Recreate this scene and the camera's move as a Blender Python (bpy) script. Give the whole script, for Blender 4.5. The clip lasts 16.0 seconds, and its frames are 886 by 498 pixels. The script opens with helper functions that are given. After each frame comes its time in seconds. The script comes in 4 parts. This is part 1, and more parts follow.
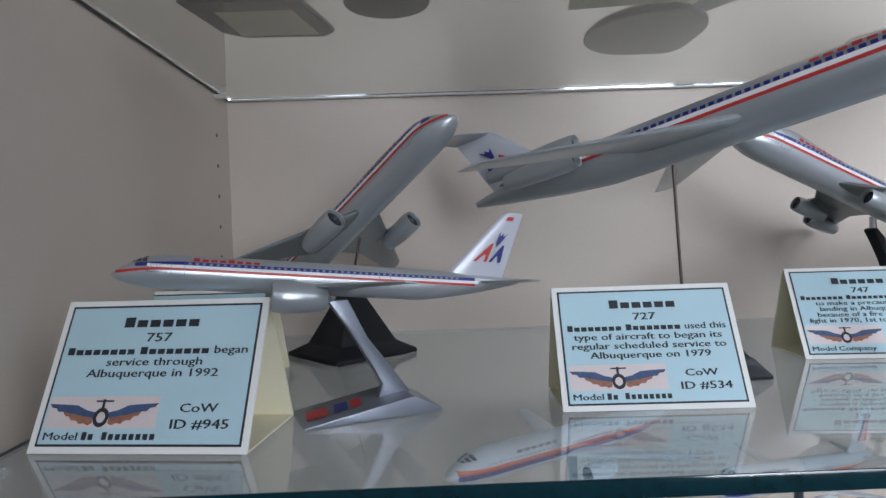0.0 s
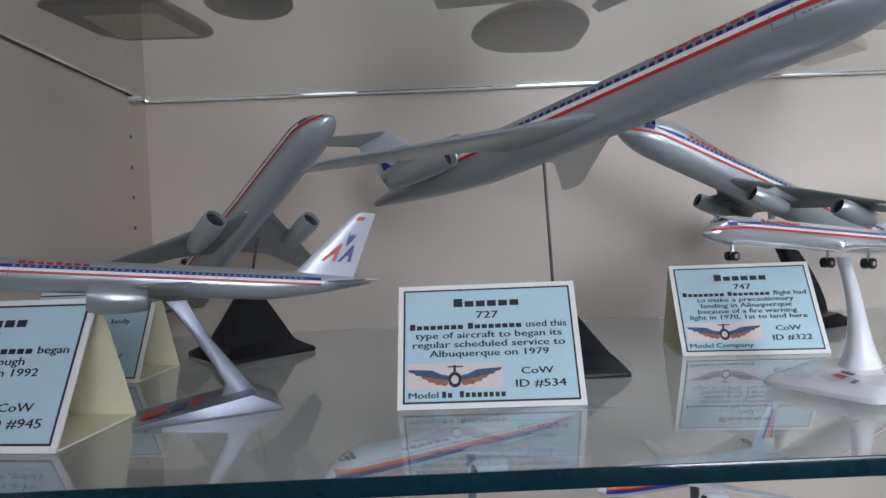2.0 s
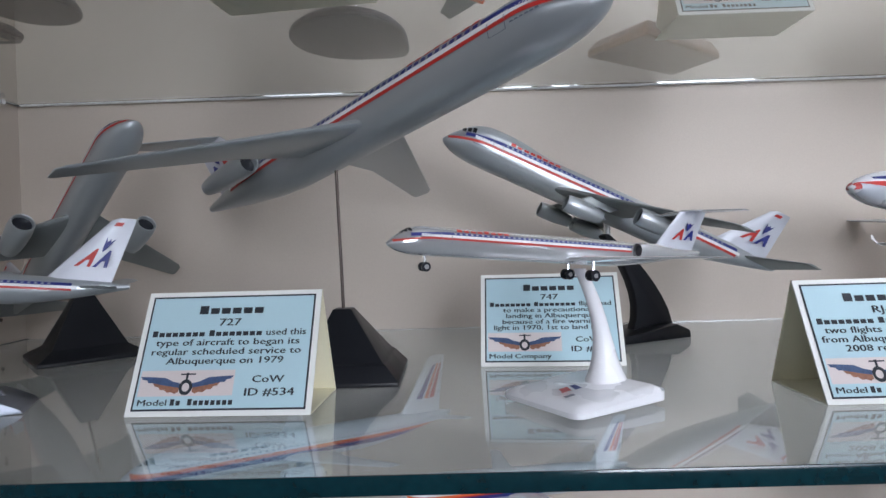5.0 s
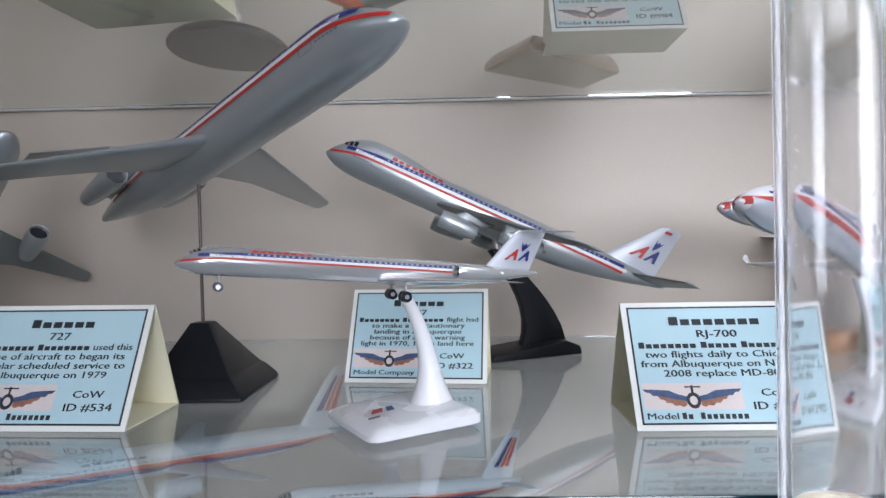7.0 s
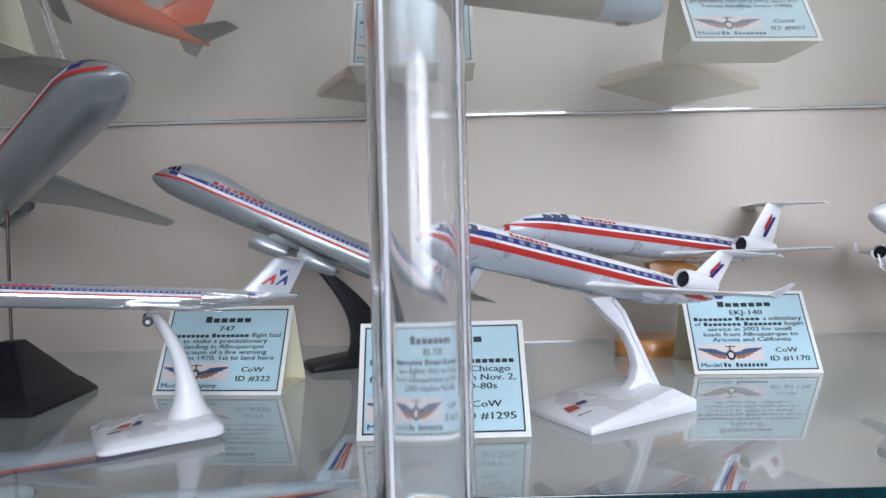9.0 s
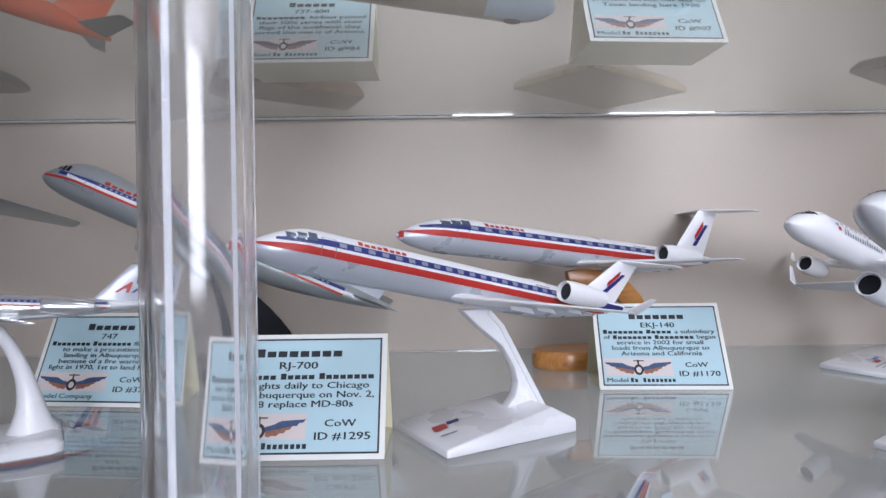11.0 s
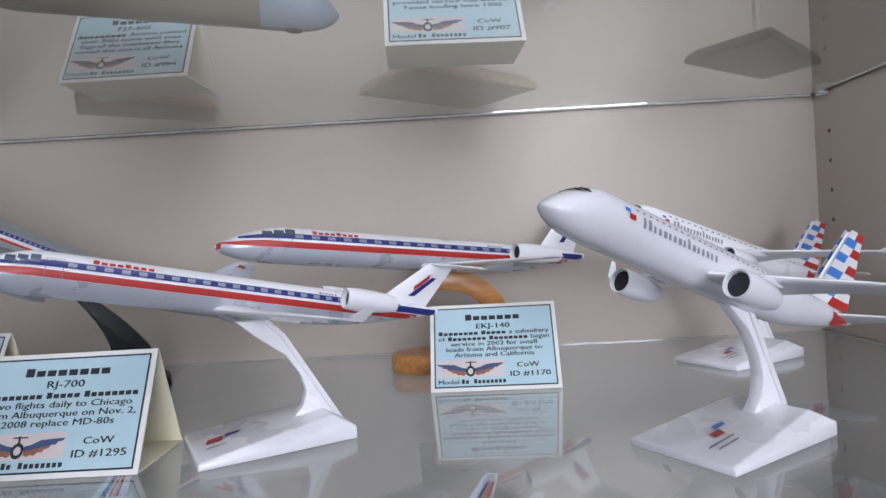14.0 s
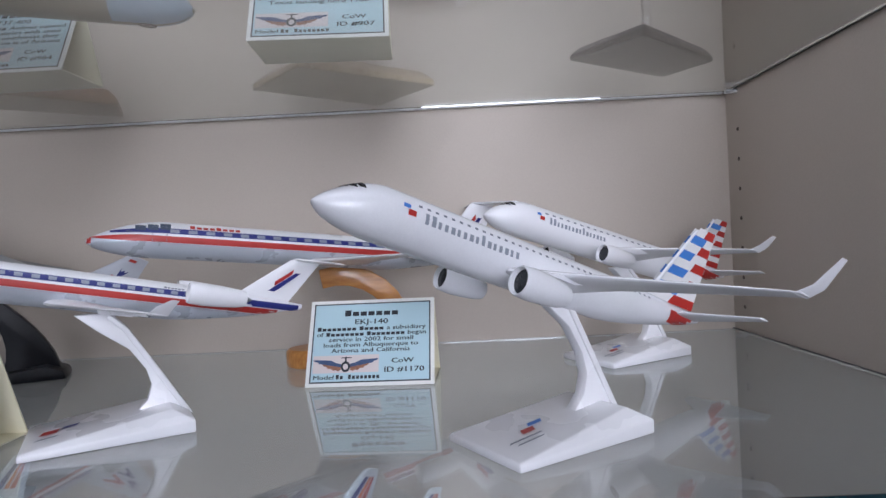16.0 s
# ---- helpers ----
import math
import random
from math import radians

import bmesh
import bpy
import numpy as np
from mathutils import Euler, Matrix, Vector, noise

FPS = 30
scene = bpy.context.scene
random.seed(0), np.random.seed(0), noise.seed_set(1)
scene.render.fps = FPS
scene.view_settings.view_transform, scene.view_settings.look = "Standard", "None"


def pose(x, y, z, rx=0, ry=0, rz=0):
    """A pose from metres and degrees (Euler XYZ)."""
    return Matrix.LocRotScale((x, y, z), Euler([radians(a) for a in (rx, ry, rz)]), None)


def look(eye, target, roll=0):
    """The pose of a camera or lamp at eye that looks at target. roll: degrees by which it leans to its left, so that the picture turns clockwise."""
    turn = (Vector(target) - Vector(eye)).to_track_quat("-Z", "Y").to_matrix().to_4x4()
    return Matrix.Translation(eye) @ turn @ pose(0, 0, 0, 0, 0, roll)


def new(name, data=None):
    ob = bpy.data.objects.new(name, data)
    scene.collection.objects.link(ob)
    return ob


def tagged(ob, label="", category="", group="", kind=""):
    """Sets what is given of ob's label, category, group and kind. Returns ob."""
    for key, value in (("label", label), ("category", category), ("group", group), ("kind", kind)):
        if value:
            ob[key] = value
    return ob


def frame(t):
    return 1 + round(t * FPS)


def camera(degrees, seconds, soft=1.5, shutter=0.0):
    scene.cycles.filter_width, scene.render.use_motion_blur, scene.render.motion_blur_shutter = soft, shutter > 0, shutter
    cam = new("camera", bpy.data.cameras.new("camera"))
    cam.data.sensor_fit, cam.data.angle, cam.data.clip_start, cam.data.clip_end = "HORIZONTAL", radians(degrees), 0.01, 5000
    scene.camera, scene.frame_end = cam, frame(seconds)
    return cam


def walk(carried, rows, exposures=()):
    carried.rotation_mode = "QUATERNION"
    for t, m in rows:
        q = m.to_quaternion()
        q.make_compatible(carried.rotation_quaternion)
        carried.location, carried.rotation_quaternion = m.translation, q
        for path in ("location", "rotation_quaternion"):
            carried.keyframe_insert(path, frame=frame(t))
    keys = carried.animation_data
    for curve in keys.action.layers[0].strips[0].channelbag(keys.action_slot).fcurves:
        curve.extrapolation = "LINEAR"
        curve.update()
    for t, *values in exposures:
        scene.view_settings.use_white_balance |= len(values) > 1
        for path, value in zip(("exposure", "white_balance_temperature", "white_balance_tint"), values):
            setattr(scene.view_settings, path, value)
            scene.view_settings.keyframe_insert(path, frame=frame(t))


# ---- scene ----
cam = camera(71.7, 16.0)
PATH = [
    (0, (0.307, 0.086, 1.431), (0.335, 2.085, 1.399), -2.0),
    (0.5, (0.334, 0.085, 1.432), (0.356, 2.085, 1.393), -1.8),
    (1, (0.358, 0.084, 1.431), (0.377, 2.084, 1.396), -2.1),
    (1.5, (0.382, 0.084, 1.428), (0.398, 2.083, 1.398), -2.3),
    (2, (0.406, 0.083, 1.428), (0.412, 2.083, 1.391), -2.4),
    (2.5, (0.429, 0.083, 1.426), (0.426, 2.082, 1.394), -2.1),
    (3, (0.451, 0.083, 1.424), (0.444, 2.083, 1.389), -2.2),
    (3.5, (0.481, 0.083, 1.424), (0.475, 2.083, 1.384), -1.1),
    (4, (0.514, 0.084, 1.424), (0.5, 2.084, 1.391), -1.4),
    (4.2, (0.528, 0.085, 1.424), (0.507, 2.085, 1.393), -1.8),
    (6.3, (0.632, 0.088, 1.429), (0.588, 2.087, 1.422), -1.5),
    (6.4, (0.639, 0.09, 1.433), (0.591, 2.09, 1.41), -1.6),
    (6.5, (0.641, 0.088, 1.429), (0.598, 2.088, 1.421), -1.6),
    (7, (0.673, 0.09, 1.431), (0.623, 2.089, 1.421), -1.0),
    (7.5, (0.697, 0.09, 1.432), (0.647, 2.089, 1.426), -1.4),
    (8, (0.726, 0.089, 1.436), (0.696, 2.089, 1.415), -2.6),
    (8.5, (0.746, 0.058, 1.445), (0.701, 2.057, 1.405), -2.5),
    (8.7, (0.77, 0.048, 1.452), (0.754, 2.047, 1.389), -1.9),
    (9, (0.82, 0.057, 1.447), (0.826, 2.057, 1.424), -1.4),
    (9.2, (0.845, 0.066, 1.447), (0.845, 2.066, 1.421), -1.6),
    (11.3, (0.921, 0.079, 1.45), (0.931, 2.079, 1.432), -0.7),
    (11.5, (0.938, 0.079, 1.45), (0.943, 2.078, 1.431), -1.1),
    (12, (0.972, 0.079, 1.451), (0.964, 2.079, 1.435), -0.4),
    (12.5, (0.987, 0.079, 1.451), (0.974, 2.079, 1.437), -1.8),
    (13, (1.006, 0.079, 1.45), (0.993, 2.079, 1.435), -3.0),
    (13.5, (1.028, 0.079, 1.45), (1.007, 2.079, 1.435), -3.1),
    (14, (1.053, 0.079, 1.45), (1.029, 2.079, 1.431), -3.2),
    (14.5, (1.075, 0.079, 1.449), (1.049, 2.079, 1.429), -2.9),
    (15, (1.1, 0.08, 1.448), (1.07, 2.079, 1.424), -3.3),
    (15.5, (1.126, 0.08, 1.445), (1.091, 2.079, 1.423), -3.1),
    (16, (1.156, 0.08, 1.444), (1.123, 2.079, 1.415), -2.8),
]
walk(cam, [(t, look(eye, target, roll)) for t, eye, target, roll in PATH],
     exposures=[(0, 0.08, 6350, 6), (2.5, -0.07, 6450, 7), (4.0, -0.06, 6450, 7), (7, 0.0, 6500, 7), (9, -0.22, 6350, 6), (11.5, -0.38, 6500, 11), (12.5, -0.45, 6550, 11), (14.5, -0.55, 6500, 11), (16, -0.70, 6400, 11)])

# ---- places ----
S, U, LOW = 1.33, 1.60, 1.06          # tops of the shelf, of the shelf above, of the board below
X0, X1, YF, YB = 0.083, 1.468, 0.336, 0.772

# ---- world and light ----
world = bpy.data.worlds.new("world")
scene.world = world
world.use_nodes = True
world.node_tree.nodes["Background"].inputs["Color"].default_value = (0.75, 0.82, 1.0, 1)
world.node_tree.nodes["Background"].inputs["Strength"].default_value = 0.05


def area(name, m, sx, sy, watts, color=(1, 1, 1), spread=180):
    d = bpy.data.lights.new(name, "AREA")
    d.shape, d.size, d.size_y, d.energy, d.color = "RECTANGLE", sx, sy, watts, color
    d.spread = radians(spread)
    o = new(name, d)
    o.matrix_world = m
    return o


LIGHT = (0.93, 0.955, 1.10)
# assumed lamp behind the camera, added to light the case from the front
area("unseen_front_light", look((1.95, -2.5, 1.80), (1.62, 0.45, 1.36)), 1.9, 1.2, 12, LIGHT, 55)
area("ceiling_panel_light", look((1.95, -1.75, 2.66), (1.50, -0.4, 0.6)), 2.4, 1.0, 33, LIGHT)
area("ceiling_panel_light", look((-0.55, -1.75, 2.66), (0.40, -0.4, 0.6)), 1.6, 1.0, 12, LIGHT)
area("case_light", look((1.18, 0.24, 2.10), (1.18, 0.34, 0)), 0.7, 0.05, 1.6, LIGHT)


# ---- materials ----
def mat(name, color, rough=0.5, metal=0.0, vary=0.06, scale=60.0, bump=0.0, fine=900.0, coat=0.0, spec=0.5):
    m = bpy.data.materials.new(name)
    m.use_nodes = True
    nt = m.node_tree
    b = nt.nodes["Principled BSDF"]
    b.inputs["Roughness"].default_value, b.inputs["Metallic"].default_value = rough, metal
    b.inputs["Coat Weight"].default_value = coat
    b.inputs["Specular IOR Level"].default_value = spec
    co = nt.nodes.new("ShaderNodeTexCoord")
    n1 = nt.nodes.new("ShaderNodeTexNoise")
    n1.inputs["Scale"].default_value, n1.inputs["Detail"].default_value = scale, 4
    n2 = nt.nodes.new("ShaderNodeTexNoise")
    n2.inputs["Scale"].default_value, n2.inputs["Detail"].default_value = fine, 2
    nt.links.new(co.outputs["Object"], n1.inputs["Vector"])
    nt.links.new(co.outputs["Object"], n2.inputs["Vector"])
    ad = nt.nodes.new("ShaderNodeMath")
    nt.links.new(n1.outputs["Fac"], ad.inputs[0])
    nt.links.new(n2.outputs["Fac"], ad.inputs[1])
    ra = nt.nodes.new("ShaderNodeMapRange")
    ra.inputs["From Min"].default_value, ra.inputs["From Max"].default_value = 0.6, 1.4
    nt.links.new(ad.outputs[0], ra.inputs["Value"])
    mx = nt.nodes.new("ShaderNodeMix")
    mx.data_type = "RGBA"
    c = Vector(color)
    mx.inputs["A"].default_value = (*(c * (1 - vary)), 1)
    mx.inputs["B"].default_value = (*[min(1, v) for v in c * (1 + vary)], 1)
    nt.links.new(ra.outputs[0], mx.inputs["Factor"])
    nt.links.new(mx.outputs["Result"], b.inputs["Base Color"])
    rr = nt.nodes.new("ShaderNodeMapRange")
    rr.inputs["To Min"].default_value, rr.inputs["To Max"].default_value = rough * 0.85, min(1, rough * 1.15)
    nt.links.new(n1.outputs["Fac"], rr.inputs["Value"])
    nt.links.new(rr.outputs[0], b.inputs["Roughness"])
    if bump:
        bp = nt.nodes.new("ShaderNodeBump")
        bp.inputs["Strength"].default_value, bp.inputs["Distance"].default_value = bump, 0.0006
        nt.links.new(n2.outputs["Fac"], bp.inputs["Height"])
        nt.links.new(bp.outputs[0], b.inputs["Normal"])
    return m


def glass(name, tint, rough=0.0, ior=1.5, clear=1.0):
    m = bpy.data.materials.new(name)
    m.use_nodes = True
    b = m.node_tree.nodes["Principled BSDF"]
    b.inputs["Base Color"].default_value = (*tint, 1)
    b.inputs["Roughness"].default_value, b.inputs["IOR"].default_value = rough, ior
    b.inputs["Transmission Weight"].default_value = clear
    return m


def wood(name, a, c):
    m = bpy.data.materials.new(name)
    m.use_nodes = True
    nt = m.node_tree
    b = nt.nodes["Principled BSDF"]
    b.inputs["Roughness"].default_value, b.inputs["Coat Weight"].default_value = 0.35, 0.4
    co = nt.nodes.new("ShaderNodeTexCoord")
    mp = nt.nodes.new("ShaderNodeMapping")
    mp.inputs["Scale"].default_value = (40, 400, 160)
    ns = nt.nodes.new("ShaderNodeTexNoise")
    ns.inputs["Detail"].default_value, ns.inputs["Scale"].default_value = 5, 1.0
    rp = nt.nodes.new("ShaderNodeValToRGB")
    rp.color_ramp.elements[0].position, rp.color_ramp.elements[1].position = 0.3, 0.7
    rp.color_ramp.elements[0].color, rp.color_ramp.elements[1].color = (*a, 1), (*c, 1)
    nt.links.new(co.outputs["Object"], mp.inputs[0])
    nt.links.new(mp.outputs[0], ns.inputs["Vector"])
    nt.links.new(ns.outputs["Fac"], rp.inputs[0])
    nt.links.new(rp.outputs[0], b.inputs["Base Color"])
    return m


WALL = mat("cream_painted_board", (0.50, 0.436, 0.372), 0.55, 0, 0.04, 3.0, 0.25, 700)
ROOMW = mat("room_paint", (0.40, 0.40, 0.40), 0.8, 0, 0.04, 2.0)
DARKFLOOR = mat("carpet", (0.14, 0.14, 0.15), 0.95, 0, 0.3, 40, 0.5)
GLASS = glass("shelf_glass", (0.90, 0.96, 0.95))
# darker copy of the shelf glass; its tint stands in for shade below
GLASSD = glass("shade_tinted_shelf_glass", (0.80, 0.88, 0.91), clear=0.95)
ACRYL = glass("clear_acrylic", (0.98, 0.985, 0.99), 0.06, 1.49, 0.975)
EDGE = mat("green_glass_edge", (0.004, 0.030, 0.040), 0.12, 0, 0.3, 30, 0, 200, 0.5)
EDGEB = mat("pale_polished_edge", (0.74, 0.75, 0.74), 0.5, 0.0, 0.2, 12, 0.3, 200, 0.05)
EDGES = mat("ground_glass_side_edge", (0.035, 0.045, 0.045), 0.35, 0, 0.4, 30, 0.2, 200, 0.2)
SILVER = mat("silver_paint", (0.43, 0.46, 0.475), 0.30, 0.52, 0.02, 40, 0.0, 1500, 0.25)
CHROME = mat("bright_foil", (0.90, 0.91, 0.93), 0.15, 0.72, 0.03, 60)
GREYP = mat("grey_paint", (0.23, 0.25, 0.25), 0.38, 0.35, 0.06, 50, 0.05, 1500, 0.1)
WHITE = mat("white_plastic", (0.88, 0.88, 0.90), 0.28, 0, 0.004, 8, 0, 300, 0.3)
PEARL = mat("pearl_paint", (0.86, 0.87, 0.90), 0.25, 0.03, 0.03, 50, 0, 900, 0.4)
RED = mat("red_print", (0.46, 0.03, 0.024), 0.38, 0, 0.06)
BLUE = mat("blue_print", (0.018, 0.026, 0.18), 0.38, 0, 0.06)
SKYBLUE = mat("light_blue_print", (0.06, 0.22, 0.62), 0.38, 0, 0.06)
WHITEP = mat("white_print", (0.78, 0.78, 0.78), 0.4, 0, 0.03)
ORANGEP = mat("orange_print", (0.70, 0.14, 0.03), 0.4, 0, 0.06)
MIDPR = mat("mid_grey_print", (0.26, 0.29, 0.34), 0.4, 0, 0.06)
GREYB = mat("silver_grey_print", (0.50, 0.53, 0.58), 0.28, 0.2, 0.04, 50, 0, 900, 0.3)
PALEB = mat("pale_blue_paint", (0.30, 0.36, 0.42), 0.35, 0, 0.04, 50)
GREYPR = mat("grey_print", (0.16, 0.18, 0.22), 0.4, 0, 0.06)
PANE = mat("window_print", (0.28, 0.31, 0.38), 0.3, 0, 0.1)
PANEC = mat("blue_grey_cockpit_print", (0.10, 0.125, 0.17), 0.15, 0, 0.2, 60, 0, 900, 0.5)
FINS = mat("pale_silver_paint", (0.56, 0.58, 0.63), 0.32, 0.15, 0.02, 40, 0, 900, 0.3)
DARK = mat("dark_print", (0.02, 0.022, 0.028), 0.25, 0, 0.1)
BLACKP = mat("black_plastic", (0.010, 0.011, 0.014), 0.38, 0, 0.15, 80, 0.1, 900, 0.0, 0.3)
# white skin toned down to grey, as dimmer light would show it
LOWG = mat("shade_greyed_white_paint", (0.60, 0.63, 0.65), 0.35, 0.05, 0.04, 50)
DARKG = mat("dark_grey_plastic", (0.055, 0.057, 0.060), 0.45, 0, 0.1, 60, 0.05)
# dark colour stands in for the darkness under the shelf
LOWB = mat("shade_grey_board", (0.13, 0.14, 0.15), 0.5, 0, 0.08, 20)
RODM = mat("dark_steel_rod", (0.10, 0.08, 0.07), 0.35, 0.9, 0.2, 200)
STEEL = mat("grey_metal_stand", (0.22, 0.24, 0.28), 0.34, 0.6, 0.06, 60, 0.05)
CARD = mat("cream_card_stock", (0.80, 0.755, 0.56), 0.8, 0, 0.03, 30, 0.15)
CARDW = mat("white_card_edge", (0.84, 0.84, 0.80), 0.8, 0, 0.02, 30, 0.1)
SHEET = mat("pale_blue_paper", (0.47, 0.655, 0.71), 0.6, 0, 0.02, 30)
INK = mat("black_ink", (0.016, 0.022, 0.03), 0.6, 0, 0.1)
PINK = mat("pale_pink_print", (0.70, 0.62, 0.60), 0.6, 0, 0.03)
FEATHB = mat("blue_feather_print", (0.05, 0.09, 0.19), 0.6, 0, 0.3, 300)
FEATHO = mat("brown_feather_print", (0.30, 0.13, 0.08), 0.6, 0, 0.3, 300)
HOLE = mat("shelf_pin_hole", (0.11, 0.09, 0.075), 0.8, 0, 0.2)
OAK = wood("varnished_orange_wood", (0.40, 0.15, 0.035), (0.62, 0.29, 0.08))
BROWNWOOD = wood("brown_wood", (0.22, 0.12, 0.06), (0.36, 0.21, 0.11))
PALEWOOD = wood("pale_wood", (0.40, 0.31, 0.20), (0.55, 0.44, 0.30))
ORANGE = mat("orange_paint", (0.62, 0.10, 0.03), 0.35, 0, 0.06, 40, 0, 900, 0.3)
DEEPRED = mat("deep_red_paint", (0.36, 0.03, 0.03), 0.35, 0, 0.06, 40, 0, 900, 0.3)
TAN = mat("tan_paint", (0.24, 0.20, 0.15), 0.4, 0, 0.06, 40)
IVORY = mat("ivory_ferrule", (0.78, 0.70, 0.55), 0.5, 0, 0.05, 60)
# white for the painted reflections on the tube
GLINT = mat("white_glint_streak", (0.85, 0.86, 0.90), 0.25, 0, 0.06, 30, 0, 900, 0.5)
CEIL = mat("ceiling_tile", (0.75, 0.75, 0.73), 0.9, 0, 0.05, 10)


# ---- mesh helpers ----
def part(name, bm, material, parent=None, label="", smooth=True):
    me = bpy.data.meshes.new(name)
    bm.normal_update()
    bm.to_mesh(me)
    bm.free()
    me.materials.append(material)
    if smooth:
        me.shade_smooth()
        me.set_sharp_from_angle(angle=radians(38))
    o = new(name, me)
    if parent:
        o.parent = parent
    if label:
        tagged(o, label)
    return o


def empty(name, m, label, category, group=""):
    o = new(name)
    o.empty_display_size = 0.01
    o.matrix_world = m
    return tagged(o, label, category, group)


def box(x0, y0, z0, x1, y1, z1, bevel=0.0, seg=2):
    bm = bmesh.new()
    bmesh.ops.create_cube(bm, size=1)
    for v in bm.verts:
        v.co = Vector(((x0 + x1) / 2 + v.co.x * (x1 - x0), (y0 + y1) / 2 + v.co.y * (y1 - y0), (z0 + z1) / 2 + v.co.z * (z1 - z0)))
    if bevel:
        bmesh.ops.bevel(bm, geom=bm.edges[:], offset=bevel, segments=seg, affect="EDGES", profile=0.5)
    return bm


def prism(outline, offset, bevel=0.0):
    """A plate: a closed outline of 3D points, pushed along offset."""
    bm = bmesh.new()
    a = [bm.verts.new(Vector(p)) for p in outline]
    b = [bm.verts.new(Vector(p) + Vector(offset)) for p in outline]
    n = len(a)
    bm.faces.new(a[::-1])
    bm.faces.new(b)
    for i in range(n):
        bm.faces.new((a[i], a[(i + 1) % n], b[(i + 1) % n], b[i]))
    bmesh.ops.recalc_face_normals(bm, faces=bm.faces[:])
    if bevel:
        es = [e for e in bm.edges if len(e.link_faces) == 2 and e.calc_face_angle(0) > 0.5]
        bmesh.ops.bevel(bm, geom=es, offset=bevel, segments=2, affect="EDGES", profile=0.5)
    return bm


def rings(loops, cap=True):
    """Skin a row of closed loops with the same number of points."""
    bm = bmesh.new()
    vs = [[bm.verts.new(Vector(p)) for p in lp] for lp in loops]
    n = len(vs[0])
    for a, b in zip(vs, vs[1:]):
        for i in range(n):
            bm.faces.new((a[i], a[(i + 1) % n], b[(i + 1) % n], b[i]))
    if cap:
        bm.faces.new(vs[0][::-1])
        bm.faces.new(vs[-1])
    bmesh.ops.recalc_face_normals(bm, faces=bm.faces[:])
    return bm


def frustum(base, top, z0, z1, bevel=0.0):
    bm = rings([[(x, y, z0) for x, y in base], [(x, y, z1) for x, y in top]])
    if bevel:
        bmesh.ops.bevel(bm, geom=bm.edges[:], offset=bevel, segments=2, affect="EDGES", profile=0.5)
    return bm


def rod(p, q, r, n=12, r2=None):
    p, q = Vector(p), Vector(q)
    w = (q - p).normalized()
    u = w.orthogonal().normalized()
    v = w.cross(u)
    r2 = r if r2 is None else r2
    c = [(math.cos(2 * math.pi * i / n), math.sin(2 * math.pi * i / n)) for i in range(n)]
    return rings([[p + u * a * r + v * b * r for a, b in c], [q + u * a * r2 + v * b * r2 for a, b in c]])


def faces(polys):
    bm = bmesh.new()
    for p in polys:
        bm.faces.new([bm.verts.new(Vector(q)) for q in p])
    return bm


# ---- model aircraft ----
def clamp(v, a=0.0, b=1.0):
    return max(a, min(b, v))


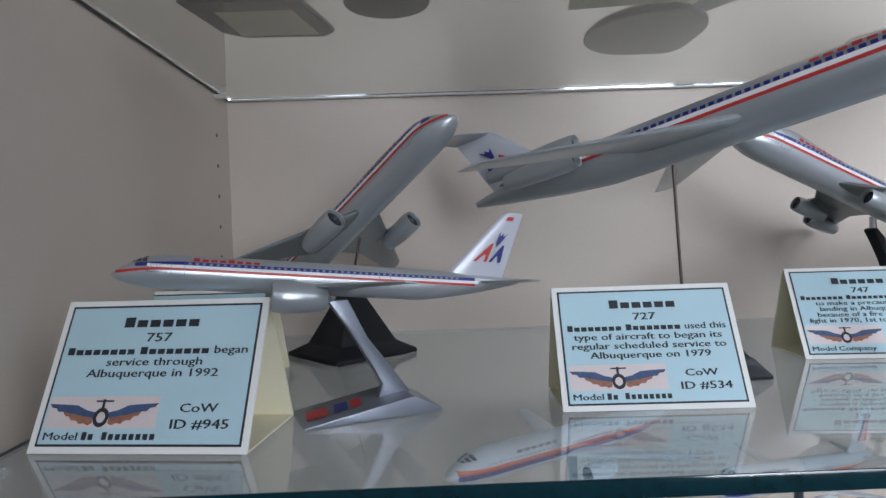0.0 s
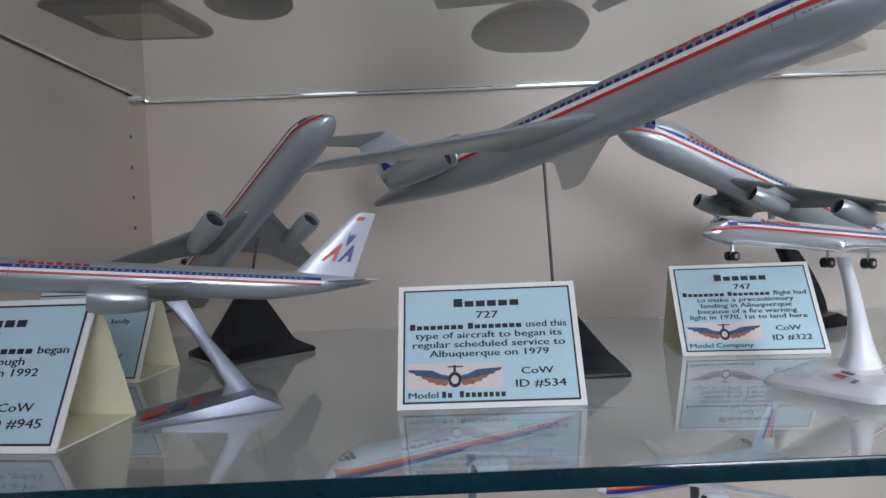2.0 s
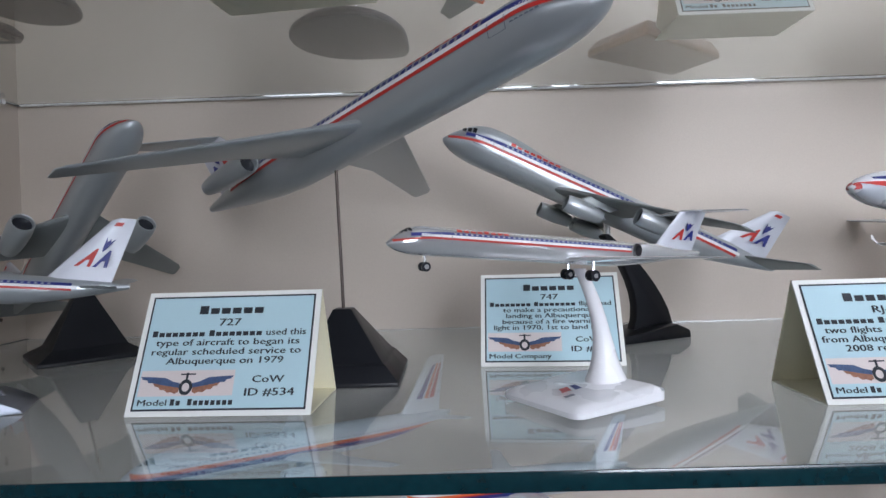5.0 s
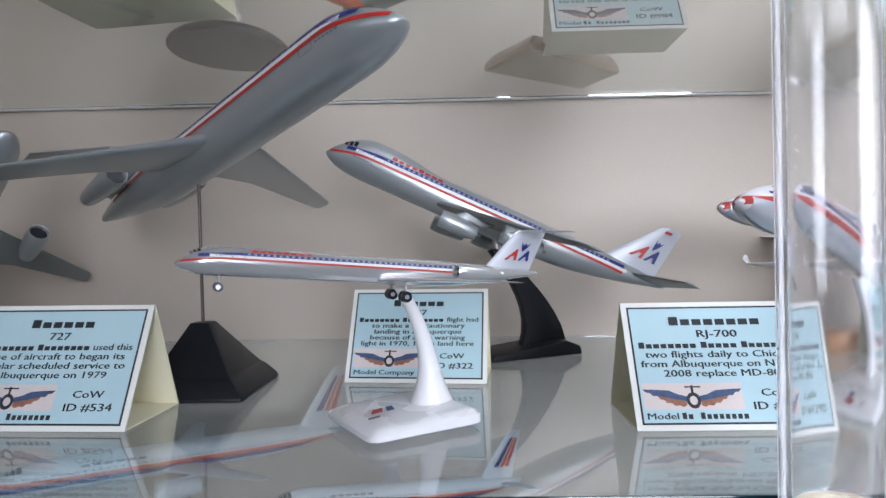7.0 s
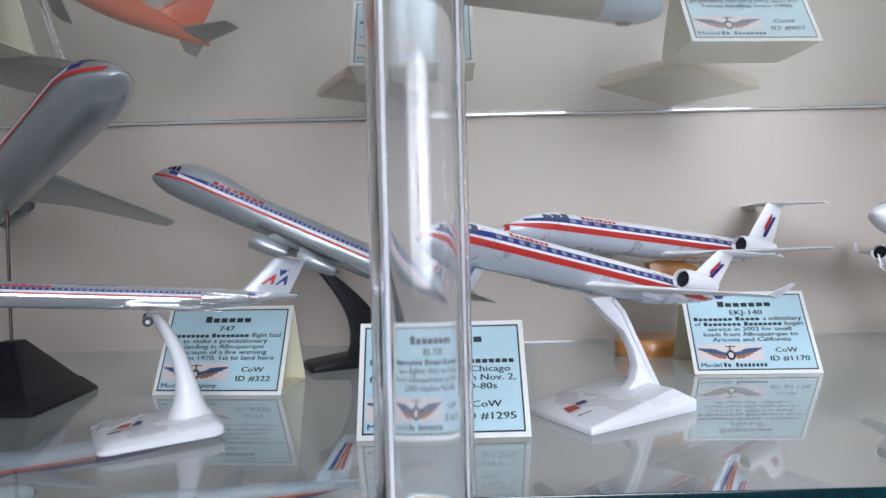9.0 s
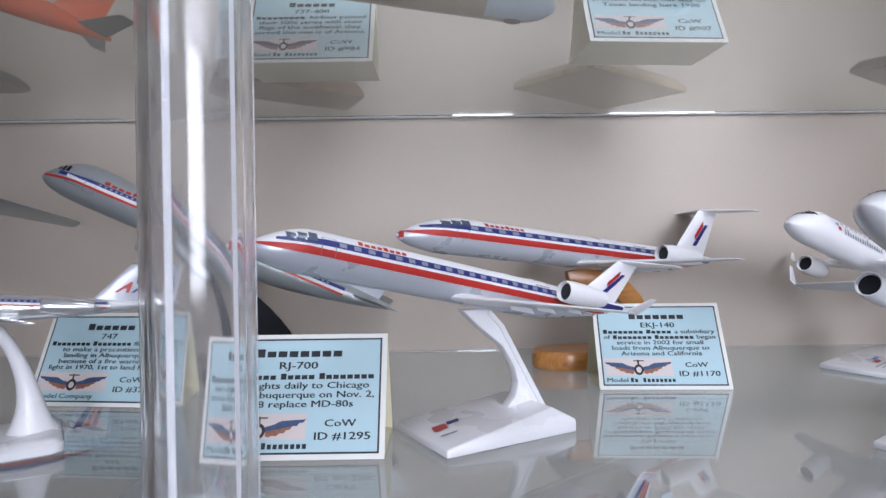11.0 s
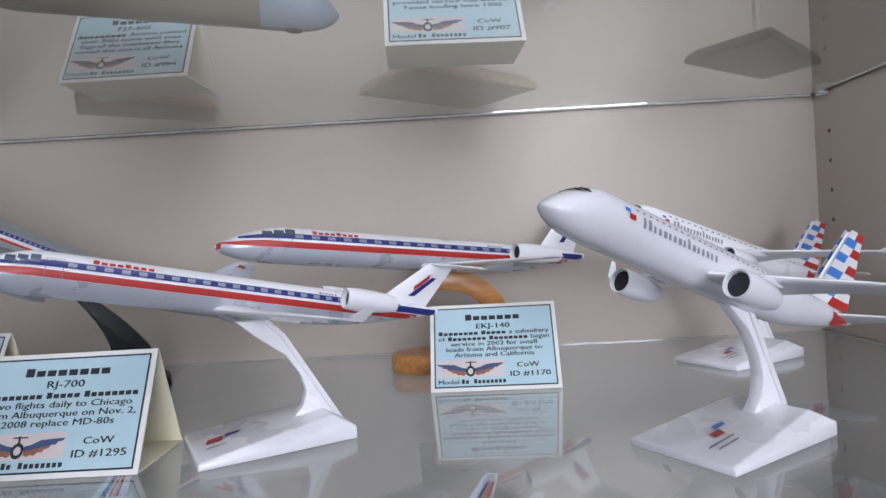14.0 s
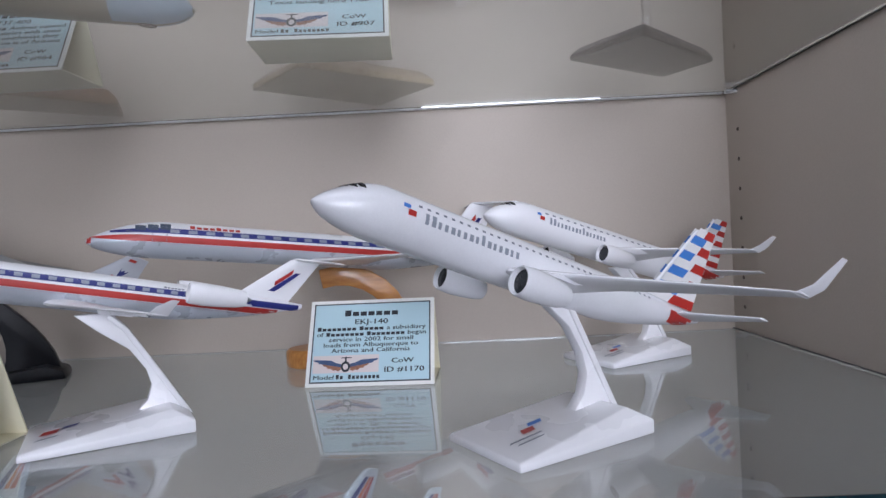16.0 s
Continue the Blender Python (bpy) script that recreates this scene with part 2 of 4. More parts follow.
class Hull:
    """A fuselage: nose at x = 0, tail at x = -L, widths and heights in radii."""

    def __init__(self, L, R, sn=0.12, st=0.66, tip=-0.3, hump=0.0, te=0.55, flat=0.0):
        self.L, self.R, self.sn, self.st, self.tip, self.hump, self.te, self.flat = L, R * L, sn, st, tip, hump, te, flat

    def at(self, s):
        f, g = clamp(s / self.sn), clamp((s - self.st) / (1 - self.st))
        w = (1 - (1 - f) ** 2) ** 0.55 * (1 - 0.86 * g ** 1.6)
        top = self.tip + (1 - self.tip) * (1 - (1 - f) ** 1.7) ** 0.85 - (1 - self.te - 0.14) * g ** 1.7
        bot = self.tip - (1 + self.tip) * (1 - (1 - f) ** 2.3) ** 0.6 + (1 + self.te - 0.14) * g ** 1.35
        if self.hump:
            top += self.hump * clamp(s / 0.07) ** 0.8 * (0.5 + 0.5 * math.cos(math.pi * clamp((s - 0.16) / 0.16)))
        return max(w, 1e-3) * self.R, top * self.R, bot * self.R

    def side(self, s, z, sgn, off=0.00025):
        w, top, bot = self.at(s)
        m, h = (top + bot) / 2, max((top - bot) / 2, 1e-5)
        k = clamp((z * self.R - m) / h, -0.995, 0.995)
        n = Vector((0, math.sqrt(1 - k * k) / w, k / h)).normalized()
        return Vector((-s * self.L, sgn * (w * math.sqrt(1 - k * k) + off * n.y), m + h * k + off * n.z))

    def mesh(self, n=40):
        ss = [self.sn * (i / 26) ** 1.8 for i in range(1, 27)]
        ss += [self.sn + (0.995 - self.sn) * i / 34 for i in range(1, 35)]
        loops = []
        for s in [0.0004] + ss:
            w, top, bot = self.at(s)
            m, h = (top + bot) / 2, (top - bot) / 2
            loops.append([(-s * self.L, w * math.cos(2 * math.pi * i / n), m + h * math.sin(2 * math.pi * i / n)) for i in range(n)])
        return rings(loops)

    def band(self, s0, s1, z0, z1, sgns=(1, -1), n=60, rows=4, z0e=None, z1e=None, off=0.00035):
        """A printed band on both sides, from s0 to s1 and z0 to z1, which may change to z0e, z1e at its front end."""
        bm = bmesh.new()
        for sg in sgns:
            grid = []
            for i in range(n + 1):
                t = i / n
                s = s0 + (s1 - s0) * t ** 1.8
                k = clamp(1 - (s - s0) / 0.10) ** 1.5 if z0e is not None else 0
                a, b = z0 + ((z0e - z0) * k if z0e is not None else 0), z1 + ((z1e - z1) * k if z1e is not None else 0)
                grid.append([bm.verts.new(self.side(s, a + (b - a) * j / rows, sg, off)) for j in range(rows + 1)])
            for a, b in zip(grid, grid[1:]):
                for j in range(rows):
                    q = (a[j], b[j], b[j + 1], a[j + 1])
                    bm.faces.new(q if sg < 0 else q[::-1])
        return bm

    def marks(self, items, sgns=(1, -1), off=0.0005):
        """Small printed patches: (s0, s1, z0, z1)."""
        bm = bmesh.new()
        for sg in sgns:
            for s0, s1, z0, z1 in items:
                g = [[bm.verts.new(self.side(s0 + (s1 - s0) * i / 2, z0 + (z1 - z0) * j / 2, sg, off)) for j in range(3)] for i in range(3)]
                for i in range(2):
                    for j in range(2):
                        q = (g[i][j], g[i + 1][j], g[i + 1][j + 1], g[i][j + 1])
                        bm.faces.new(q if sg < 0 else q[::-1])
        return bm


FOIL = [(0, 0), (0.02, 0.42), (0.08, 0.72), (0.2, 0.95), (0.35, 1.0), (0.6, 0.72), (0.85, 0.28), (1, 0.03),
        (0.85, -0.16), (0.6, -0.36), (0.35, -0.5), (0.2, -0.5), (0.08, -0.4), (0.02, -0.25)]


def loft(sections):
    """Wing, fin or pylon: sections (leading edge, chord, thickness direction, thickness)."""
    return rings([[Vector(le) + Vector((-c * a, 0, 0)) + Vector(td) * (th * b * 0.7) for a, b in FOIL] for le, c, td, th in sections])


def nacelle(x, y, z, r, ln, n=20):
    prof = [(-0.10, 0.80), (-0.01, 0.84), (0.0, 0.92), (-0.03, 0.98), (-0.25, 1.06), (-0.55, 1.0), (-0.85, 0.86), (-1.0, 0.70), (-0.97, 0.58), (-0.9, 0.55)]
    return rings([[(x + a * ln, y + b * r * math.cos(2 * math.pi * i / n), z + b * r * math.sin(2 * math.pi * i / n)) for i in range(n)] for a, b in prof], cap=False)


def disc(x, y, z, r, n=20, dx=0.0):
    bm = bmesh.new()
    bm.faces.new([bm.verts.new((x + dx, y + r * math.cos(2 * math.pi * i / n), z + r * math.sin(2 * math.pi * i / n))) for i in range(n)])
    return bm


def word(s0, s1, z0, z1, n, tall=(0,)):
    """A brand's word as plain blocks: (s0, s1, z0, z1) for each letter."""
    out = []
    p = (s1 - s0) / n
    for i in range(n):
        zt = z1 if i in tall else z0 + (z1 - z0) * 0.72
        out.append((s0 + i * p, s0 + (i + 0.72) * p, z0, zt))
    return out


def plane(name, label, nose, tail, R, skin, roll=0.0, sn=0.12, st=0.66, hump=0.0, te=0.55, wing=None, fin=None, stab=None,
          engines=(), livery=None, ttail=False, winglet=0.0, wingskin=None, tip=-0.3, tailengine=False, windows=0, fairings=0, gear=False, glaze=(0.30, 0.62, 0.42, 0.24), solid=0.86, group="model aircraft on the shelf"):
    nose, tail = Vector(nose), Vector(tail)
    L = (nose - tail).length
    h = Hull(L, R, sn, st, tip, hump, te)
    wingskin = wingskin or skin
    # axis of the hull, corrected for the drooped nose and raised tail
    d = (nose - tail).normalized()
    left = Vector((0, 0, 1)).cross(d).normalized()
    d = Matrix.Rotation(-math.atan((te - tip) * R), 3, left) @ d
    up = d.cross(left)
    m = Matrix((d, left, up)).transposed().to_4x4()
    m = m @ Matrix.Rotation(radians(roll), 4, "X")
    m.translation = nose - m.to_3x3() @ Vector((0, 0, tip * h.R))
    root = empty(name, m, label, "model airplane", group)
    part("fuselage", h.mesh(), skin, root)
    ws, wc, wt, half, sweep, dih, wz = wing      # root place, root chord, tip chord, half span, sweep, rise, height
    half, sweep, dih = half * L, sweep * L, dih * L

    def wing_at(f):
        """Leading edge x, chord, height at the fraction f of the half span."""
        c = (wc + (wt - wc) * (f / 0.35 * 0.55 if f < 0.35 else 0.55 + (f - 0.35) / 0.65 * 0.45)) * L
        return -ws * L - sweep * f, c, wz * h.R + dih * f

    for sg in (1, -1):
        secs = []
        for f in (0.0, 0.18, 0.35, 0.7, 0.97, 1.0):
            x, c, z = wing_at(f)
            if f == 1.0:
                x, c = x - c * 0.15, c * 0.75
            secs.append(((x, sg * (0.3 * h.R + (half - 0.3 * h.R) * f), z), c, (0, 0, 1), c * (0.12 - 0.03 * f)))
        w = part("wing", loft(secs), wingskin, root)
        # moving surfaces on the trailing edge
        lines = []
        for f0, f1 in ((0.14, 0.33), (0.36, 0.62), (0.68, 0.92)):
            q = []
            for f, k in ((f0, 0.74), (f1, 0.74), (f1, 0.755), (f0, 0.755)):
                x, c, z = wing_at(f)
                q.append((x - c * k, sg * (0.3 * h.R + (half - 0.3 * h.R) * f), z + c * 0.044))
            lines.append(q if sg > 0 else q[::-1])
        part("flap_seam", faces(lines), GREYPR, w)
        if winglet:
            x, c, z = wing_at(1.0)
            y = sg * half
            part("winglet", loft([((x, y - sg * 0.002, z - 0.0005), c, (0, 0, 1), c * 0.09), ((x - c * 0.25, y + sg * 0.004, z + 0.004), c * 0.85, (0, -sg * 0.8, 0.6), c * 0.08),
                                  ((x - c * 0.9, y + sg * (0.004 + winglet * L * 0.35), z + winglet * L), c * 0.4, (0, -sg, 0.3), c * 0.03)]), skin, w)
        for i in range(fairings):
            f = 0.28 + 0.18 * i
            x, c, z = wing_at(f)
            y = sg * (0.3 * h.R + (half - 0.3 * h.R) * f)
            part("flap_fairing", loft([((x - c * 0.55, y, z - c * 0.10), c * 0.6, (0, 1, 0), 0.0012), ((x - c * 0.5, y, z - c * 0.01), c * 0.55, (0, 1, 0), 0.003)]), wingskin, w)
    def banded(nm, material, *a, **k):
        for sg in (1, -1):
            part(nm, h.band(*a, sgns=(sg,), **k), material, root)

    def printed(nm, items, material, lab="", each=True, off=0.0005):
        for sg in (1, -1):
            if each:
                for it in items:
                    part(nm, h.marks([it], (sg,), off), material, root, lab, smooth=False)
            else:
                tagged(part(nm, h.marks(items, (sg,), off), material, root, lab, smooth=False), kind="stuff")

    fs, fc, ft, fh, fsw = fin                    # root place, chords, height, sweep
    zr = h.at(fs + fc * 0.4)[1] * 0.93
    F = lambda u, v: Vector((-(fs * L + fsw * L * v) - u * (fc + (ft - fc) * v) * L, 0, zr + fh * L * v))
    fth = fc * L * 0.085
    fn = part("fin", loft([((F(0, v) - Vector((0, 0, 0)) + Vector((-ft * L * 0.2 if v == 1 else 0, 0, 0))), (fc + (ft - fc) * v) * L * (0.8 if v == 1 else 1), (0, 1, 0), fth * (1 - 0.4 * v)) for v in (-0.15, 0.0, 0.5, 0.95, 1.0)]), FINS if livery == "classic" else skin, root)
    for o in (1,):
        for sg in (1, -1):
            sc, stt, sh, ssw = stab
            z, x0 = (zr + fh * L * 0.97, -(fs + fsw) * L) if ttail else (h.at(0.9)[1] * 0.35 + h.at(0.9)[2] * 0.35 + 0.12 * h.R, -(fs + fc * 0.45) * L)
            part("stabilizer", loft([((x0 - ssw * L * f, sg * sh * L * f, z + (0 if ttail else 0.12 * sh * L * f)), (sc + (stt - sc) * f) * L, (0, 0, 1), sc * L * 0.09 * (1 - 0.5 * f)) for f in (0.0, 0.5, 0.96, 1.0)]), wingskin, root)
    for es, ey, ez, er, el, under in engines:
        for sg in (1, -1):
            x, y, z, r, ln = -es * L, sg * ey * L, ez * L, er * L, el * L
            e = part("engine", nacelle(x, y, z, r, ln), skin, root)
            part("intake_fan", disc(x, y, z, r * 0.82, dx=-ln * 0.09), DARK, e, "dark engine intake")
            part("exhaust_cone", rings([[(x - ln * a, y + b * r * math.cos(i * math.pi / 6), z + b * r * math.sin(i * math.pi / 6)) for i in range(12)] for a, b in ((0.88, 0.5), (1.02, 0.3), (1.12, 0.05))]), GREYP, e)
            if under:
                f = (abs(y) - 0.3 * h.R) / (half - 0.3 * h.R)
                wx, wcc, wzz = wing_at(f)
                part("pylon", loft([((x - ln * 0.25, y, z + r * 0.95), ln * 0.9, (0, 1, 0), r * 0.3), ((wx - wcc * 0.02, y, wzz), wcc * 0.6, (0, 1, 0), r * 0.3)]), wingskin, e)
            else:
                yi = sg * h.at(es + el * 0.5)[0] * 0.8
                bm = rings([[Vector((x - ln * 0.3 - ln * 0.45 * a, yy, z + r * 0.28 * b)) for a, b in FOIL] for yy in (yi, y - sg * r * 0.8)])
                part("pylon", bm, skin, e)
    if tailengine:
        r = 0.020 * L
        z = zr + 0.025 * L
        e = part("tail_engine", nacelle(-(fs - 0.05) * L, 0, z, r, 0.22 * L), skin, root)
        part("intake_fan", disc(-(fs - 0.05) * L, 0, z, r * 0.82, dx=-0.012 * L), DARK, e)
    # cockpit panes
    a, b = sn * glaze[0], sn * glaze[1]
    panes = [(a + (b - a) * i / 3 + 0.002, a + (b - a) * (i + 1) / 3 - 0.001, glaze[2] + 0.05 * i, glaze[2] + glaze[3] + 0.08 * i) for i in range(3)]
    printed("cockpit_window", panes, PANEC if livery == "eagle" else DARK, "dark cockpit pane")
    if livery == "classic" or livery == "eagle":
        if livery == "classic":
            banded("white_stripe", WHITEP, 0.075, 0.87, 0.27, 0.44)
            banded("blue_stripe", BLUE, 0.050, solid, 0.44, 0.62, z0e=0.22, z1e=0.42)
            banded("red_stripe", RED, 0.010, 0.86, 0.13, 0.27, z0e=-0.22, z1e=-0.08)
            zw = (0.475, 0.585)
        else:
            banded("blue_stripe", BLUE, 0.045, 0.86, 0.34, 0.62, z0e=0.20, z1e=0.30)
            banded("red_stripe", RED, 0.004, 0.93, -0.14, 0.20, z0e=-0.42, z1e=-0.10, n=60)
            banded("grey_belly", GREYB, 0.012, 0.955, -0.985, -0.15, n=80, rows=18, off=0.0008)
            zw = (0.39, 0.57)
        n = windows
        if solid < 0.5:      # separate blue windows on bare silver
            printed("window", [(0.17 + 0.66 * i / n, 0.17 + 0.66 * (i + 0.66) / n, 0.45, 0.60) for i in range(n)], BLUE)
        else:
            printed("window", ([(0.16 + 0.66 * i / n, 0.16 + 0.66 * (i + (0.45 if livery == "classic" else 0.5)) / n, *zw) for i in range(n)]), PANE)
        zl = (0.655, 0.83) if livery == "classic" else (0.66, 0.83)
        ln = 0.15 if livery == "classic" else 0.11
        printed("letter_block", (word(0.17 if livery == "classic" else 0.20, (0.17 if livery == "classic" else 0.20) + ln, *zl, 8, (0, 4))), RED)
        dr = []
        for s in (0.125, 0.60 if livery == "classic" else 0.80):
            w = 0.028
            dr += [(s, s + 0.0012, -0.10, 0.66), (s + w, s + w + 0.0012, -0.10, 0.66), (s, s + w, -0.115, -0.10), (s, s + w, 0.66, 0.675)]
        printed("door_outline", dr, GREYPR, off=0.0006)
        printed("small_lettering", word(0.075, 0.12, -0.02, 0.05, 6) if livery == "classic" else word(0.075, 0.12, 0.30, 0.36, 6) + word(0.655, 0.70, 0.66, 0.74, 6), GREYPR, each=False)
    fy = lambda v: fth * (1 - 0.4 * v) * 0.72 + 0.0006

    def on_fin(polys, material, nm):
        for p in polys:
            for sg in (1, -1):
                part(nm, faces([[F(u, v) + Vector((0, sg * fy(v), 0)) for u, v in p]]), material, fn, smooth=False)

    small = lambda ps: [[(0.53 + (u - 0.53) * 0.92, 0.46 + (v - 0.44) * 0.95) for u, v in q] for q in ps]
    if livery == "classic":
        on_fin(small([[(0.22, 0.18), (0.30, 0.18), (0.36, 0.29), (0.42, 0.29), (0.46, 0.18), (0.53, 0.18), (0.43, 0.48), (0.38, 0.48)]]), RED, "emblem_red")
        on_fin(small([[(0.57, 0.18), (0.64, 0.18), (0.69, 0.28), (0.75, 0.28), (0.78, 0.18), (0.85, 0.18), (0.76, 0.46), (0.71, 0.46)],
                [(0.40, 0.68), (0.50, 0.50), (0.56, 0.42), (0.62, 0.50), (0.70, 0.66), (0.60, 0.60), (0.56, 0.66), (0.50, 0.60)]]), BLUE, "emblem_blue")
        if not ttail:
            on_fin([[(0.30, 0.93), (0.30, 0.87), (0.60, 0.87), (0.60, 0.93)]], RED, "flag")
    elif livery == "eagle":
        on_fin([[(0.34, 0.40), (0.44, 0.30), (0.52, 0.62), (0.42, 0.74)]], RED, "emblem_red")
        on_fin([[(0.42, 0.18), (0.56, 0.18), (0.70, 0.66), (0.56, 0.66)]], BLUE, "emblem_blue")
        banded("tail_stripe", BLUE, 0.86, 0.985, 0.25, 0.60, n=12)
    elif livery == "new":
        printed("letter_block", [(0.185 + 0.0135 * i, 0.185 + 0.0135 * i + (0.0072, 0.0086, 0.0064)[i % 3], 0.03, 0.40 if i in (0, 1, 9) else 0.27) for i in range(16)], MIDPR)
        printed("emblem_red", [(0.150, 0.166, 0.14, 0.34)], RED)
        printed("emblem_blue", [(0.140, 0.154, 0.36, 0.50)], SKYBLUE)
        n = windows
        printed("window", ([(0.17 + 0.62 * i / n, 0.17 + 0.62 * (i + 0.42) / n, 0.52, 0.60) for i in range(n)]), GREYPR)
        cells = {0: [], 1: [], 2: []}
        for i in range(9):
            v0, v1 = i / 9, (i + 1) / 9
            b = 0.42 + 0.24 * ((i * 7) % 5) / 5
            q = [(0.02, v0), (b, v0), (b + 0.06, v1), (0.02, v1)]
            r = [(b, v0), (0.98, v0), (0.98, v1), (b + 0.06, v1)]
            (cells[1] if i % 2 else cells[2]).append(q)
            cells[0 if i % 2 == 0 else 2].append(r)
        on_fin(cells[0], RED, "fin_stripe_red")
        on_fin(cells[1], SKYBLUE, "fin_stripe_blue")
        on_fin(cells[2], WHITEP, "fin_stripe_white")
        banded("tail_stripe", RED, 0.86, 0.96, -0.1, 0.45, n=10)
    elif livery == "tan":
        banded("nose_cap", PALEB, 0.003, 0.17, -0.985, 0.985, n=30, rows=24)
        part("nose_hatch", faces([[(-0.10 * L + 0.006 * math.cos(i * math.pi / 6), 0.005 * math.sin(i * math.pi / 6), h.at(0.10)[2] - 0.0006) for i in range(12)]]), DARK, root, "dark round hatch", smooth=False)
    elif livery == "stripes":
        banded("orange_stripe", ORANGEP, 0.02, 0.92, -0.05, 0.10)
        banded("red_stripe", RED, 0.02, 0.92, -0.15, -0.05)
        banded("blue_stripe", BLUE, 0.02, 0.92, -0.45, -0.15)
        printed("letter_block", word(0.20, 0.36, 0.46, 0.60, 6, (0, 1, 2, 3, 4, 5)), GREYPR)
        printed("window_row", [(0.10 + 0.7 * i / 40, 0.10 + 0.7 * (i + 0.4) / 40, 0.22, 0.30) for i in range(40)], GREYPR, each=False)
        on_fin([[(0.2, 0.25), (0.38, 0.25), (0.50, 0.85), (0.34, 0.85)]], BLUE, "emblem_blue")
        on_fin([[(0.44, 0.25), (0.56, 0.25), (0.66, 0.85), (0.56, 0.85)]], ORANGEP, "emblem_orange")
        on_fin([[(0.60, 0.25), (0.74, 0.25), (0.80, 0.85), (0.70, 0.85)]], RED, "emblem_red")
    if gear:
        for s, y, n in ((0.10, 0, 2), (0.56, 0.055, 2), (0.56, -0.055, 2)):
            zb = h.at(s)[2] * (0.9 if y == 0 else 0.7)
            zg = -0.062 * L if y == 0 else -0.064 * L
            leg = part("gear_leg", rod((-s * L, y * L, zb), (-s * L, y * L, zg), 0.0009, 8), CHROME, root)
            for k in (1, -1):
                yy = y * L + k * 0.0010
                part("wheel", rod((-s * L, yy, zg), (-s * L, yy + k * 0.0018, zg), 0.0024 if y == 0 else 0.0031, 16), DARK, leg, "black rubber wheel")
                part("hub", rod((-s * L, yy + k * 0.0012, zg), (-s * L, yy + k * 0.0021, zg), 0.0013, 10), CHROME, leg)
    return root


# ---- cabinet ----
def struct(name, bm, material, label, category, parent=None):
    o = part(name, bm, material, parent, smooth=False)
    return tagged(o, label, category, "", "structure")


CB, CT, W = 0.75, 2.16, 0.02
wl = struct("wall_left", box(X0 - W, 0.20, CB, X0, YB + W, CT), WALL, "cream painted side panel of the display cabinet", "cabinet wall")
wr = struct("wall_right", box(X1, 0.20, CB, X1 + W, YB + W, CT), WALL, "cream painted side panel of the display cabinet", "cabinet wall")
wb = struct("wall_back", box(X0, YB, CB, X1, YB + W, CT), WALL, "cream painted back panel of the display cabinet", "cabinet wall")
struct("cabinet_top", box(X0 - W, 0.20, CT, X1 + W, YB + W, CT + 0.03), WALL, "cream painted top board of the cabinet", "cabinet top")
struct("cabinet_base", box(X0 - W, 0.22, 0.0, X1 + W, YB + W, CB), WALL, "cream painted base of the display cabinet", "cabinet base")
# assumed board; coloured dark to imitate the shaded space below
struct("shelf_board", box(X0, 0.34, LOW - 0.018, X1, YB, LOW), LOWB, "board below the glass shelf, dark grey in place of shade", "shelf")
struct("floor", box(-2.2, -2.6, -0.05, 3.8, 1.2, 0.0), DARKFLOOR, "dark grey carpet floor of the room", "floor")
struct("ceiling", box(-2.2, -2.6, 2.70, 3.8, 1.2, 2.75), CEIL, "white tiled ceiling of the room", "ceiling")
struct("wall_north", box(-2.2, 1.2, 0.0, 3.8, 1.25, 2.7), ROOMW, "plain grey room wall behind the cabinet", "wall")
# opening of an invented window, out of view, around the front lamp
WX0, WX1, WZ0, WZ1 = 0.95, 2.95, 1.15, 2.45


def holed_wall():
    """The room wall facing the cabinet, with an opening through it for the added window."""
    bm = box(-2.2, -2.65, 0.0, WX0, -2.6, 2.7)
    for dims in ((WX1, -2.65, 0.0, 3.8, -2.6, 2.7), (WX0, -2.65, 0.0, WX1, -2.6, WZ0), (WX0, -2.65, WZ1, WX1, -2.6, 2.7)):
        piece = box(*dims)
        me = bpy.data.meshes.new("piece")
        piece.to_mesh(me)
        piece.free()
        bm.from_mesh(me)
        bpy.data.meshes.remove(me)
    return bm


struct("wall_south", holed_wall(), ROOMW, "plain grey room wall facing the cabinet, opened for an added window", "wall")
win = struct("added_window", box(WX0 + 0.045, -2.634, WZ0 + 0.045, WX1 - 0.045, -2.628, WZ1 - 0.045), GLASS, "wide clear window added for the unseen front lamp", "window")
win.visible_shadow = False
for dims in ((WX0, -2.645, WZ0, WX0 + 0.04, -2.605, WZ1), (WX1 - 0.04, -2.645, WZ0, WX1, -2.605, WZ1), (WX0 + 0.04, -2.645, WZ0, WX1 - 0.04, -2.605, WZ0 + 0.04), (WX0 + 0.04, -2.645, WZ1 - 0.04, WX1 - 0.04, -2.605, WZ1)):
    part("added_window_frame", box(*dims, 0.003), CEIL, win, smooth=False)
struct("wall_west", box(-2.25, -2.6, 0.0, -2.2, 1.2, 2.7), ROOMW, "plain grey room wall", "wall")
struct("wall_east", box(3.8, -2.6, 0.0, 3.85, 1.2, 2.7), ROOMW, "plain grey room wall", "wall")


